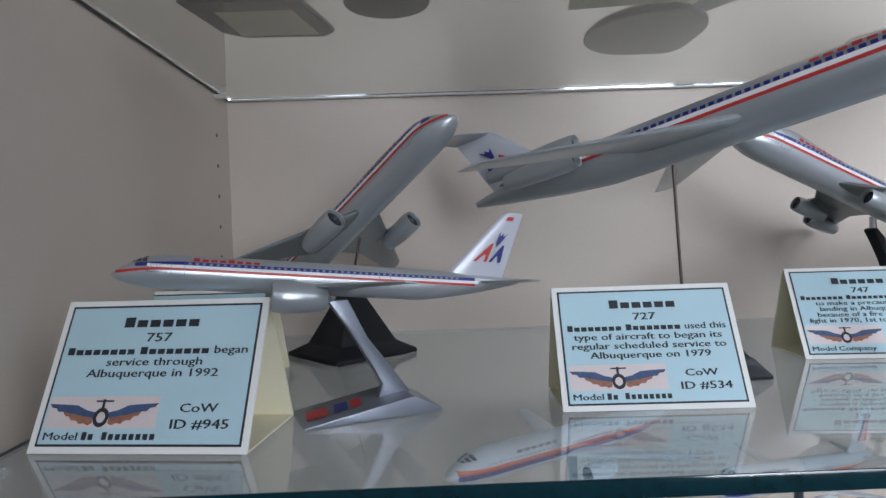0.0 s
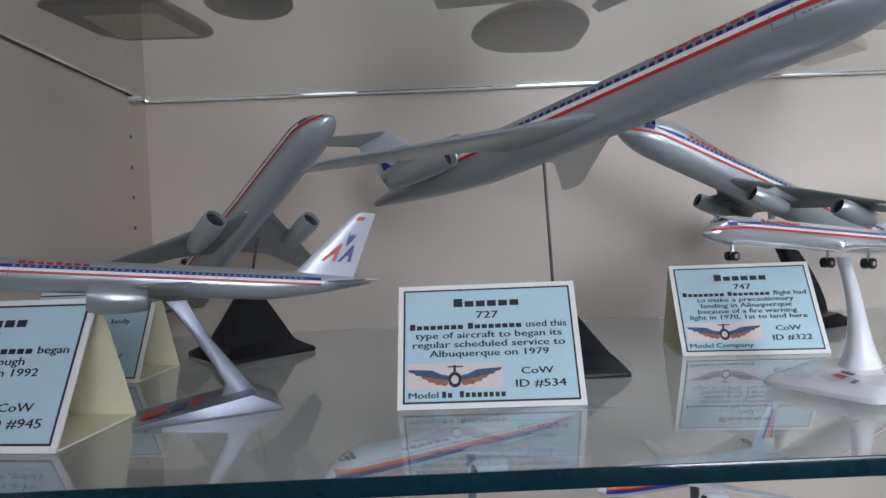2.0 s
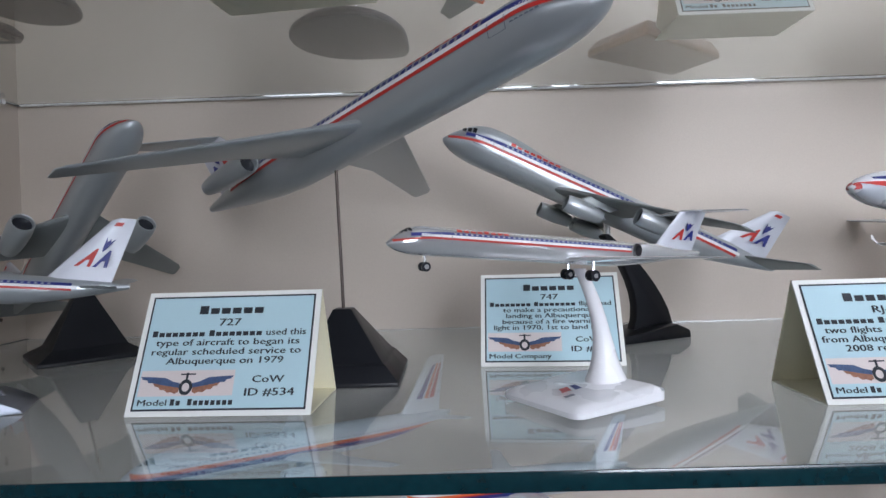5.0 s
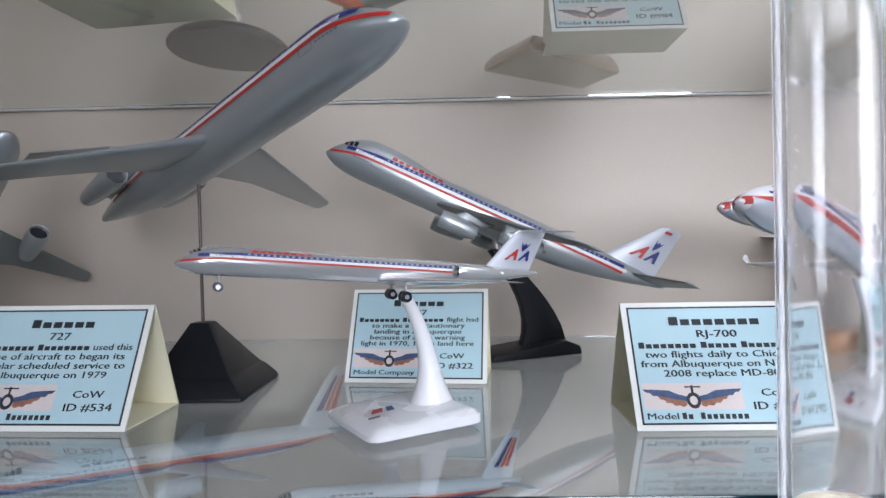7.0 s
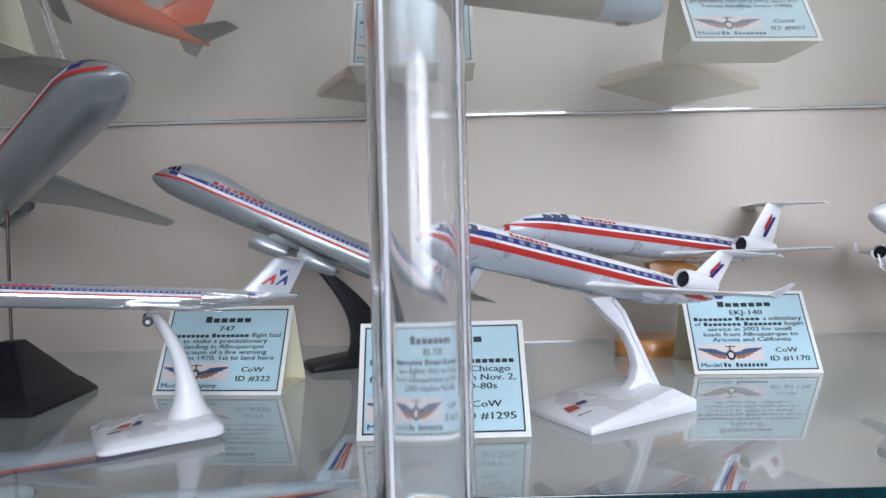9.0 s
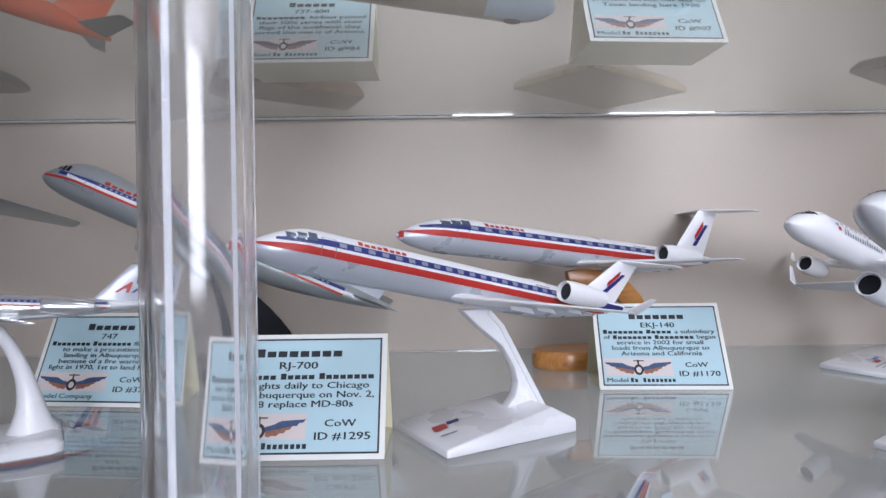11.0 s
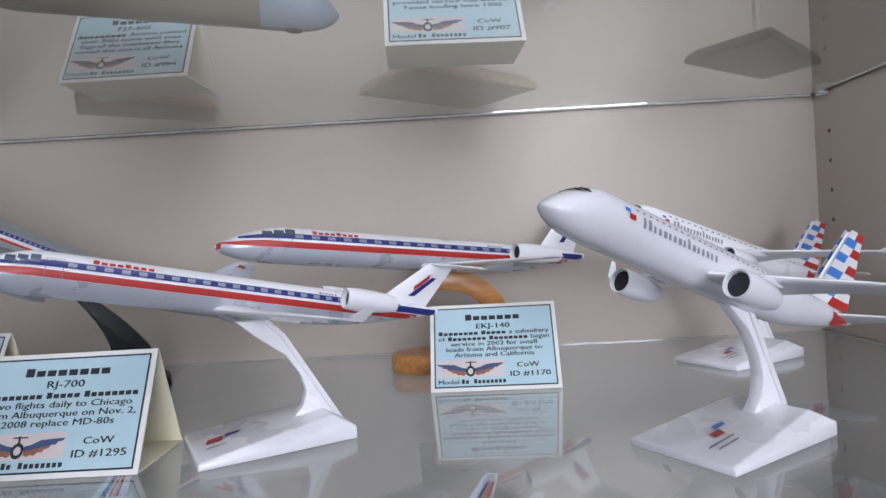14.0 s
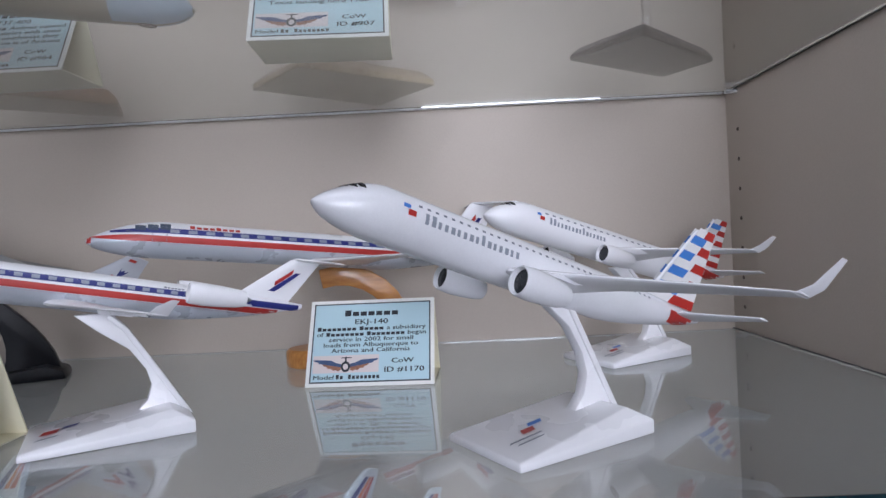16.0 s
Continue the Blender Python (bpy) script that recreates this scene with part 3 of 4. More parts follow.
def shelf(name, z, th, label, material):
    o = tagged(part(name, box(X0 + 0.004, YF, z - th, X1 - 0.004, YB - 0.006, z), material, None, smooth=False), label, "glass shelf", "", "structure")
    o.visible_shadow = False
    part("polished_edge", box(X0 + 0.004, YF - 0.0016, z - th - 0.0003, X1 - 0.004, YF - 0.0002, z + 0.0003, 0.0005), EDGE, o, "dark green polished glass edge")
    part("back_edge", rod((X0 + 0.006, YB - 0.0034, z - th + 0.0016), (X1 - 0.006, YB - 0.0034, z - th + 0.0016), 0.0030, 12), EDGEB, o, "dull polished back edge")
    for xa, xb in ((X0 + 0.0006, X0 + 0.0036), (X1 - 0.0036, X1 - 0.0006)):
        part("side_edge", box(xa, YF, z - th - 0.0004, xb, YB - 0.0008, z + 0.0004, 0.0005), EDGES, o, "dark ground glass side edge")
    return o


# grey tint replaces the shade that this shelf does not cast
shelf("shelf_middle", S, 0.008, "glass shelf tinted grey for the shade below, dark green edge", GLASSD)
up = shelf("shelf_upper", U, 0.008, "clear glass shelf with dark green edge", GLASS)

# shelf pins, and pin holes 32 mm apart in the side panels
for x, sg, wall in ((X0, 1, wl), (X1, -1, wr)):
    for y in (YB - (0.038 if sg > 0 else 0.026), YF + 0.05):
        for i in range(15):
            z = 1.10 + 0.032 * i
            part("pin_hole", rod((x - sg * 0.001, y, z), (x + sg * 0.0006, y, z), 0.0021, 10), HOLE, wall)
        for zz in (S - 0.0085, U - 0.0085):
            part("shelf_pin", rod((x, y, zz - 0.003), (x + sg * 0.012, y, zz - 0.003), 0.0028, 12), CHROME, wall)

# clear tube in front of the shelves
tube = empty("acrylic_tube", pose(0.811, 0.3145, 0), "clear thick acrylic tube with ivory end ring before the shelf", "tube")
n = 48


def ring(r, z):
    return [(r * math.cos(2 * math.pi * i / n), r * math.sin(2 * math.pi * i / n), z) for i in range(n)]


part("tube_wall", rings([ring(0.0211, S + 0.004), ring(0.0211, U + 0.5), ring(0.0168, U + 0.5), ring(0.0168, S + 0.004), ring(0.0211, S + 0.004)], cap=False), ACRYL, tube).visible_shadow = False
part("end_ring", rings([ring(0.0213, S - 0.012), ring(0.0213, S + 0.0035), ring(0.015, S + 0.0035), ring(0.015, S - 0.012), ring(0.0213, S - 0.012)], cap=False), IVORY, tube, "ivory plastic end ring")
# thin white strips that imitate lights reflected along the tube
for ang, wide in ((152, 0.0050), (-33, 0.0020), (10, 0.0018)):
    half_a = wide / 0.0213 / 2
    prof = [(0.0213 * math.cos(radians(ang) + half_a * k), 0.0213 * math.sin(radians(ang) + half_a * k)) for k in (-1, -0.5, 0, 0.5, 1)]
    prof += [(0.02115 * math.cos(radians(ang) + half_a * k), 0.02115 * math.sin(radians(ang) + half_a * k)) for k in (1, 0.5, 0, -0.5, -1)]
    part("glint_streak", rings([[(x, y, S + 0.004) for x, y in prof], [(x, y, U + 0.5) for x, y in prof]]), GLINT, tube, "white streak painted as a light reflection")


# ---- name cards ----
def text_mesh(s, size, stretch=1.42):
    cu = bpy.data.curves.new("text", "FONT")
    cu.body, cu.size = s, size
    cu.resolution_u = 2
    o = bpy.data.objects.new("text", cu)
    me = bpy.data.meshes.new_from_object(o)
    bpy.data.objects.remove(o)
    if not len(me.vertices):
        return me, 0.0
    # a second, slightly shifted layer makes the strokes bold
    bm = bmesh.new()
    bm.from_mesh(me)
    twin = bmesh.ops.duplicate(bm, geom=bm.verts[:] + bm.edges[:] + bm.faces[:])["geom"]
    bmesh.ops.translate(bm, verts=[g for g in twin if isinstance(g, bmesh.types.BMVert)], vec=(size * 0.042, size * 0.008, 0.00006))
    bm.to_mesh(me)
    bm.free()
    xs = [v.co.x for v in me.vertices]
    lo, hi = min(xs), max(xs)
    for v in me.vertices:
        v.co.x = (v.co.x - lo) * stretch
    return me, (hi - lo) * stretch


CARD_W, CARD_H, CARD_D = 0.108, 0.076, 0.061


def tent_card(bl, br, z, lines, number, tail, label, lean=0.034):
    """A folded tent card; bl, br: its lower front corners. lines: (text, size, height, centre); a word in < > is a plain bar."""
    bl, br = Vector((*bl, z)), Vector((*br, z))
    yaw = math.atan2(br.y - bl.y, br.x - bl.x)
    mid = (bl + br) / 2
    root = empty("name_card", Matrix.Translation(mid) @ Matrix.Rotation(yaw, 4, "Z") @ Matrix.Scale((br - bl).length / CARD_W, 4), label, "name card", "name cards")
    w, hh = CARD_W / 2, math.sqrt(CARD_H ** 2 - lean ** 2)
    t = 0.0011
    part("front_panel", prism([(-w, 0, 0.0003), (w, 0, 0.0003), (w, lean, hh), (-w, lean, hh)], (0, t, 0)), CARDW, root, smooth=False)
    part("back_panel", prism([(-w, CARD_D, 0.0003), (w, CARD_D, 0.0003), (w, lean + t, hh), (-w, lean + t, hh)], (0, -t, 0)), CARD, root, smooth=False)
    part("bottom_panel", box(-w, t, 0.0003, w, CARD_D - t, 0.0013), CARD, root, smooth=False)
    # printed front: local u to the right, v up along the slope
    nrm = Vector((0, -hh, lean)).normalized()
    vv = Vector((0, lean, hh)).normalized()
    P = lambda u, v, o: Vector((u, 0, 0.0003)) + vv * v + nrm * o

    def patch(u0, v0, u1, v1, o):
        return [P(u0, v0, o), P(u1, v0, o), P(u1, v1, o), P(u0, v1, o)]

    b = 0.0032
    part("printed_border", faces([patch(-w + b, b, w - b, CARD_H - b, 0.0002)]), INK, root, smooth=False)
    part("printed_sheet", faces([patch(-w + b + 0.0011, b + 0.0011, w - b - 0.0011, CARD_H - b - 0.0011, 0.00035)]), SHEET, root, "pale blue printed paper", smooth=False)
    bars = []
    rows = list(lines) + [("CoW", 0.0058, 0.0188, 0.0275), (number, 0.0062, 0.0112, 0.0290)]
    for s, size, v, uc in rows:
        toks, widths, counts = [], [], []
        for tok in s.replace("_", " ").split("|"):
            if tok.startswith("<"):
                for wrd in tok.strip("<>").split(" "):
                    toks.append(None)
                    widths.append(size * 0.60 * 1.42 * len(wrd))
                    counts.append(len(wrd))
            else:
                me, wd = text_mesh(tok, size)
                toks.append(me)
                widths.append(wd)
                counts.append(0)
        gap = size * 0.42
        fit_k = min(1.0, 0.094 / (sum(widths) + gap * (len(widths) - 1))) if uc == 0 else 1.0
        widths, gap = [q * fit_k for q in widths], gap * fit_k
        u = uc - (sum(widths) + gap * (len(widths) - 1)) / 2
        for me, wd, count in zip(toks, widths, counts):
            if me is None:
                # one plain block for each letter, the first one tall
                cell = wd / count
                for q in range(count):
                    bars.append(patch(u + cell * (q + 0.05), v, u + cell * (q + 0.84), v + size * (0.66 if q == 0 else 0.47), 0.0006))
            else:
                for q in me.vertices:
                    q.co = P(u + q.co.x * fit_k, v + q.co.y, 0.0006 + q.co.z)
                me.materials.clear()
                me.materials.append(INK)
                o = new("printed_text", me)
                o.parent = root
            u += wd + gap
    # maker's line at the foot
    me, wd = text_mesh("Model", 0.0050)
    for q in me.vertices:
        q.co = P(-0.0475 + q.co.x, 0.0062 + q.co.y, 0.0006 + q.co.z)
    me.materials.clear()
    me.materials.append(INK)
    o = new("printed_text", me)
    o.parent = root
    if tail:
        me, wd2 = text_mesh(tail, 0.0050)
        for q in me.vertices:
            q.co = P(-0.0455 + wd + q.co.x, 0.0062 + q.co.y, 0.0006 + q.co.z)
        me.materials.clear()
        me.materials.append(INK)
        o = new("printed_text", me)
        o.parent = root
    else:
        for q in range(11):
            if q != 2:
                u = -0.0455 + wd + 0.0034 * q
                bars.append(patch(u, 0.0062, u + 0.0024, 0.0062 + (0.0036 if q in (0, 3) else 0.0027), 0.0006))
    if bars:
        tagged(part("printed_bar", faces(bars), INK, root, smooth=False), kind="stuff")
    # winged emblem
    part("emblem_field", faces([patch(-0.0485, 0.0115, 0.0075, 0.0265, 0.0005)]), PINK, root, smooth=False)
    c, cv = -0.0205, 0.0165
    for sg in (1, -1):
        blue = [[P(c + sg * a, cv + d * 0.82 + 0.0006, 0.0008) for a, d in ((0.0035, 0.0022), (0.008, 0.0034), (0.013, 0.0062), (0.020, 0.0068), (0.0278, 0.0072), (0.0262, 0.0050), (0.0238, 0.0046), (0.0225, 0.0026), (0.020, 0.0026), (0.012, 0.0006), (0.004, -0.001))]]
        part("emblem_wing", faces(blue), FEATHB, root, smooth=False)
        br_ = [[P(c + sg * a, cv + d * 0.82 + 0.0006, 0.0008) for a, d in ((0.004, -0.001), (0.012, 0.0006), (0.020, 0.0026), (0.0185, 0.0002), (0.0165, -0.0002), (0.0150, -0.0024), (0.0125, -0.0024), (0.0105, -0.0044), (0.0082, -0.0040), (0.006, -0.0052), (0.004, -0.004))]]
        part("emblem_wing_lower", faces(br_), FEATHO, root, smooth=False)
    rr = []
    for i in range(16):
        a0, a1 = 2 * math.pi * i / 16, 2 * math.pi * (i + 1) / 16
        rr.append([P(c + r * math.cos(a), cv + r * math.sin(a) * 1.15, 0.0009) for r, a in ((0.0040, a0), (0.0040, a1), (0.0022, a1), (0.0022, a0))])
    rr.append(patch(c - 0.0007, cv + 0.004, c + 0.0007, cv + 0.0085, 0.0009))
    rr.append(patch(c - 0.004, cv + 0.0072, c + 0.005, cv + 0.0080, 0.001))
    part("emblem_badge", faces(rr), INK, root, smooth=False)
    return root


def L4(title, number, a, b=None, c=None, d=None):
    out = [(title, 0.0080, 0.0610, 0), (number, 0.0064, 0.0535, 0)]
    for i, s in enumerate([q for q in (a, b, c, d) if q]):
        out.append((s, 0.0056, 0.0470 - 0.0056 * i, 0))
    return out


tent_card((0.098, 0.396), (0.213, 0.382), S, L4("<Boeing>", "757", "<American Airlines>|began", "service through", "Albuquerque in 1992"), "ID #945", "", "pale blue name card beside the narrow silver jet")
tent_card((0.377, 0.432), (0.485, 0.427), S, L4("<Boeing>", "727", "<American Airlines>|used this", "type of aircraft to began its", "regular scheduled service to", "Albuquerque on 1979"), "ID #534", "", "pale blue name card below the large silver trijet")
tent_card((0.586, 0.546), (0.692, 0.535), S, L4("<Boeing>", "747", "<American Airlines>|flight had", "to make a precautionary", "landing in Albuquerque", "because of a fire warning")[:2] + [("<American Airlines>|flight had", 0.0052, 0.0480, 0), ("to make a precautionary", 0.0052, 0.0432, 0), ("landing in Albuquerque", 0.0052, 0.0384, 0), ("because of a fire warning", 0.0052, 0.0336, 0), ("light in 1970, 1st to land here", 0.0052, 0.0288, 0)], "ID #322", "Company", "pale blue name card below the silver jumbo jet")
tent_card((0.767, 0.419), (0.871, 0.419), S, L4("<Canadair>", "RJ-700", "<American Eagle Airlines>", "two flights daily to Chicago", "from Albuquerque on Nov. 2,", "2008 replace MD-80s"), "ID #1295", "", "pale blue name card before the tube")
tent_card((1.031, 0.571), (1.136, 0.565), S, L4("<Embraer>", "EKJ-140", "x")[:2] + [("<American Eagle>|a subsidiary", 0.0052, 0.0480, 0), ("of|<American Airlines>|began", 0.0052, 0.0432, 0), ("service in 2002 for small", 0.0052, 0.0384, 0), ("loads from Albuquerque to", 0.0052, 0.0336, 0), ("Arizona and California", 0.0052, 0.0288, 0)], "ID #1170", "", "pale blue name card before the wooden stand")
tent_card((0.062 + 0.010, 0.545), (0.168 + 0.010, 0.535), S, L4("<Douglas>", "DC-10", "<American>|wide body"), "ID #", "", "pale blue name card half hidden behind another card")
tent_card((0.402, 0.473), (0.511, 0.458), U, L4("<Boeing>", "737", "<Airline>|painted"), "ID #", "", "pale blue name card on the upper shelf")
tent_card((0.748, 0.565), (0.852, 0.564), U, L4("<Boeing>", "737-400", "<Southwest>|Airlines painted", "their 500s series with state", "flags of the southwest they", "served this one is of Arizona"), "ID #984", "", "pale blue name card on the upper shelf")
tent_card((1.014, 0.522), (1.117, 0.528), U, L4("<Boeing>", "737", "<Southwest>|Airlines", "provided service this was for", "Texas landing here 1980"), "ID #907", "", "pale blue name card on the upper shelf")

# ---- model aircraft on the shelf ----
AC = dict(livery="classic")
plane("model_airliner", "silver twin-engine model jet with red white blue stripes", (0.139, 0.406, 1.419), (0.360, 0.478, 1.402), 0.040, SILVER, st=0.71, wing=(0.36, 0.17, 0.04, 0.40, 0.20, 0.045, -0.6),
      fin=(0.79, 0.16, 0.055, 0.175, 0.155), stab=(0.10, 0.04, 0.155, 0.09), engines=[(0.34, 0.135, -0.037, 0.035, 0.12, True)], windows=44, **AC)
plane("model_trijet", "large silver trijet model climbing on a thin rod", (0.649, 0.390, 1.543), (0.347, 0.648, 1.461), 0.046, SILVER, wing=(0.40, 0.19, 0.055, 0.40, 0.29, -0.012, -0.30), te=0.2,
      fin=(0.78, 0.17, 0.10, 0.125, 0.14), stab=(0.10, 0.045, 0.135, 0.08), engines=[(0.70, 0.078, 0.012, 0.021, 0.16, False)], ttail=True, tailengine=True, windows=46, solid=0.165, **AC)
plane("model_jumbo_jet", "silver four-engine jumbo model climbing on a black stand", (0.562, 0.610, 1.513), (0.857, 0.643, 1.391), 0.048, SILVER, hump=0.35, wing=(0.30, 0.22, 0.05, 0.42, 0.32, 0.012, -0.5),
      fin=(0.80, 0.16, 0.055, 0.14, 0.13), stab=(0.11, 0.04, 0.165, 0.10), engines=[(0.34, 0.13, -0.062, 0.022, 0.10, True), (0.48, 0.25, -0.045, 0.022, 0.10, True)], windows=46, wingskin=GREYP, **AC)
plane("model_widebody", "silver wide-body trijet model climbing steeply", (0.327, 0.555, 1.525), (0.120, 0.703, 1.366), 0.052, SILVER, wing=(0.36, 0.22, 0.06, 0.43, 0.31, 0.0, -0.55),
      fin=(0.82, 0.14, 0.07, 0.15, 0.10), stab=(0.12, 0.05, 0.18, 0.10), engines=[(0.365, 0.165, -0.066, 0.030, 0.13, True)], tailengine=True, windows=40, wingskin=GREYP, **AC)
plane("model_airliner", "polished silver slim jet with rear engines and wheels", (0.535, 0.384, 1.425), (0.722, 0.474, 1.413), 0.036, CHROME, wing=(0.48, 0.16, 0.035, 0.36, 0.22, 0.02, -0.7), sn=0.09,
      fin=(0.82, 0.15, 0.10, 0.115, 0.10), stab=(0.08, 0.035, 0.16, 0.06), engines=[(0.70, 0.062, 0.010, 0.022, 0.13, False)], ttail=True, windows=44, gear=True, **AC)
EA = dict(livery="eagle", glaze=(0.50, 0.98, 0.34, 0.26))
plane("model_regional_jet", "white regional jet model with red and blue stripes", (0.806, 0.384, 1.450), (1.041, 0.538, 1.399), 0.042, WHITE, wing=(0.42, 0.17, 0.035, 0.35, 0.17, 0.02, -0.8),
      fin=(0.82, 0.14, 0.075, 0.112, 0.135), stab=(0.09, 0.035, 0.13, 0.06), engines=[(0.70, 0.075, 0.026, 0.025, 0.13, False)], ttail=True, windows=22, winglet=0.03, fairings=3, **EA)
plane("model_regional_jet", "white slim regional jet model on a wooden stand", (0.869, 0.554, 1.457), (1.195, 0.735, 1.428), 0.040, WHITE, wing=(0.46, 0.16, 0.035, 0.35, 0.15, 0.03, -0.8), sn=0.15,
      fin=(0.835, 0.125, 0.075, 0.13, 0.095), stab=(0.075, 0.035, 0.13, 0.05), engines=[(0.71, 0.07, 0.015, 0.024, 0.14, False)], ttail=True, windows=18, wingskin=PEARL, livery="eagle", glaze=(0.60, 1.08, 0.42, 0.26))
plane("model_airliner", "pearl white twin jet model with striped tail fin", (1.094, 0.352, 1.465), (1.316, 0.491, 1.382), 0.0505, PEARL, wing=(0.36, 0.18, 0.04, 0.44, 0.27, 0.05, -0.55), livery="new",
      fin=(0.80, 0.16, 0.06, 0.205, 0.14), stab=(0.10, 0.035, 0.18, 0.09), engines=[(0.345, 0.13, -0.050, 0.028, 0.11, True)], windows=36, winglet=0.065)
plane("model_airliner", "white twin jet model with striped tail fin", (1.182, 0.567, 1.463), (1.428, 0.705, 1.394), 0.0505, WHITE, wing=(0.36, 0.18, 0.04, 0.36, 0.27, 0.06, -0.55), livery="new",
      fin=(0.80, 0.15, 0.06, 0.17, 0.11), stab=(0.10, 0.035, 0.16, 0.09), engines=[(0.32, 0.13, -0.050, 0.027, 0.11, True)], windows=24, winglet=0.045)

# ---- model aircraft on the board below, their white greyed to imitate shade ----
LG = dict(livery="stripes", group="model aircraft below the shelf")
plane("model_airliner", "white jet model greyed for shade, with orange and blue stripes", (0.310, 0.545, 1.245), (0.560, 0.735, 1.240), 0.042, LOWG, wing=(0.38, 0.17, 0.04, 0.32, 0.18, 0.03, -0.6),
      fin=(0.80, 0.15, 0.06, 0.18, 0.11), stab=(0.10, 0.04, 0.14, 0.08), engines=[(0.36, 0.13, -0.045, 0.026, 0.11, True)], **LG)
plane("model_airliner", "white jet model greyed for shade, with orange and blue stripes", (0.520, 0.560, 1.225), (0.730, 0.680, 1.200), 0.042, LOWG, wing=(0.38, 0.17, 0.04, 0.32, 0.18, 0.03, -0.6),
      fin=(0.80, 0.15, 0.06, 0.18, 0.11), stab=(0.10, 0.04, 0.14, 0.08), engines=[(0.36, 0.13, -0.045, 0.026, 0.11, True)], **LG)
plane("model_airliner", "white jet model greyed for shade, with orange and blue stripes", (0.880, 0.490, 1.245), (1.080, 0.600, 1.200), 0.050, LOWG, wing=(0.38, 0.17, 0.04, 0.32, 0.18, 0.03, -0.6),
      fin=(0.80, 0.15, 0.06, 0.18, 0.11), stab=(0.10, 0.04, 0.14, 0.08), engines=[(0.36, 0.13, -0.045, 0.026, 0.11, True)], **LG)

plane("model_airliner", "white jet model greyed for shade, with orange and blue stripes", (0.930, 0.620, 1.165), (1.135, 0.690, 1.150), 0.045, LOWG, wing=(0.38, 0.17, 0.04, 0.32, 0.18, 0.03, -0.6),
      fin=(0.80, 0.15, 0.06, 0.18, 0.11), stab=(0.10, 0.04, 0.14, 0.08), engines=[(0.36, 0.13, -0.045, 0.026, 0.11, True)], **LG)


# ---- stands ----
def stand(label, m, group="display stands"):
    return empty("display_stand", m, label, "display stand", group)


def oriented(p, q, z=S):
    """Pose at the middle of p, q with its x axis from p to q."""
    return Matrix.Translation(((p[0] + q[0]) / 2, (p[1] + q[1]) / 2, z)) @ Matrix.Rotation(math.atan2(q[1] - p[1], q[0] - p[0]), 4, "Z")


def facet_base(w, d, h, top=0.8):
    base = [(-w, -d), (w, -d), (w, d), (-w, d)]
    bm = rings([[(x, y, 0.0002) for x, y in base], [(x, y, h * (0.52 if x > 0 else 0.24)) for x, y in base], [(x * (top if x > 0 else 0.98), y * (top if x > 0 else 0.96), h if x > 0 else h * 0.32) for x, y in base]])
    bmesh.ops.bevel(bm, geom=bm.edges[:], offset=0.0008, segments=2, affect="EDGES", profile=0.5)
    return bm


def white_stand(p, q, depth, height, label, logo, shift=0.0, slim=1.0):
    s = stand(label, oriented(p, q))
    # p, q: the front corners of the base; the base reaches back from them
    w = (Vector(q) - Vector(p)).length / 2
    yc = depth / 2
    bm = facet_base(w, yc, 0.0155, 0.74)
    bmesh.ops.translate(bm, verts=bm.verts, vec=(0, yc, 0))
    base = part("base", bm, WHITE, s)
    o = [(-0.034, 1.0), (-0.014, 1.0), (-0.004, 0.86), (0.032, 0.08), (-0.012, 0.08), (-0.003, 0.14), (0.005, 0.24), (0.008, 0.36), (0.005, 0.50), (-0.004, 0.68), (-0.022, 0.86)]
    pts = [(u * slim + shift, yc - 0.004, v * height) for u, v in o]
    part("arm", prism(pts, (0, 0.008, 0), 0.0008), WHITE, s)
    rim = [(u * slim + shift, yc - 0.0055, v * height) for u, v in ((-0.014, 0.99), (-0.004, 0.86), (0.032, 0.08), (0.028, 0.08), (-0.007, 0.84), (-0.016, 0.96))]
    part("arm_rim", prism(rim, (0, 0.011, 0), 0.0005), WHITE, s)
    hz = lambda x: 0.0155 * (0.32 + 0.68 * clamp((x + w * 0.98) / (w * 1.72))) + 0.0006
    for nm, mt, x0, y0, x1, y1 in logo:
        a, b, c, d = w * x0, w * x1, yc * (1 + y0 * 0.8), yc * (1 + y1 * 0.8)
        part(nm, faces([[(a, c, hz(a)), (b, c, hz(b)), (b + 0.002, d, hz(b + 0.002)), (a + 0.002, d, hz(a + 0.002))]]), mt, base, smooth=False)
    return s


EL = [("emblem_red", RED, -0.82, -0.20, -0.62, 0.10), ("emblem_blue", BLUE, -0.58, -0.02, -0.40, 0.16), ("lettering", MIDPR, -0.86, -0.55, -0.62, -0.48)]
NL = [("emblem_red", RED, -0.52, -0.24, -0.34, -0.04), ("emblem_blue", SKYBLUE, -0.34, 0.0, -0.14, 0.15), ("lettering", MIDPR, -0.80, -0.45, -0.35, -0.39), ("lettering", MIDPR, -0.76, -0.62, -0.40, -0.57)]
white_stand((0.906, 0.417), (0.988, 0.464), 0.068, 0.078, "white plastic display stand with sloped faceted base", EL, 0.017)
white_stand((1.183, 0.372), (1.264, 0.424), 0.064, 0.090, "white plastic display stand with sloped faceted base", NL, 0.018)
white_stand((1.284, 0.588), (1.366, 0.634), 0.064, 0.082, "white plastic display stand with sloped faceted base", NL, 0.018)

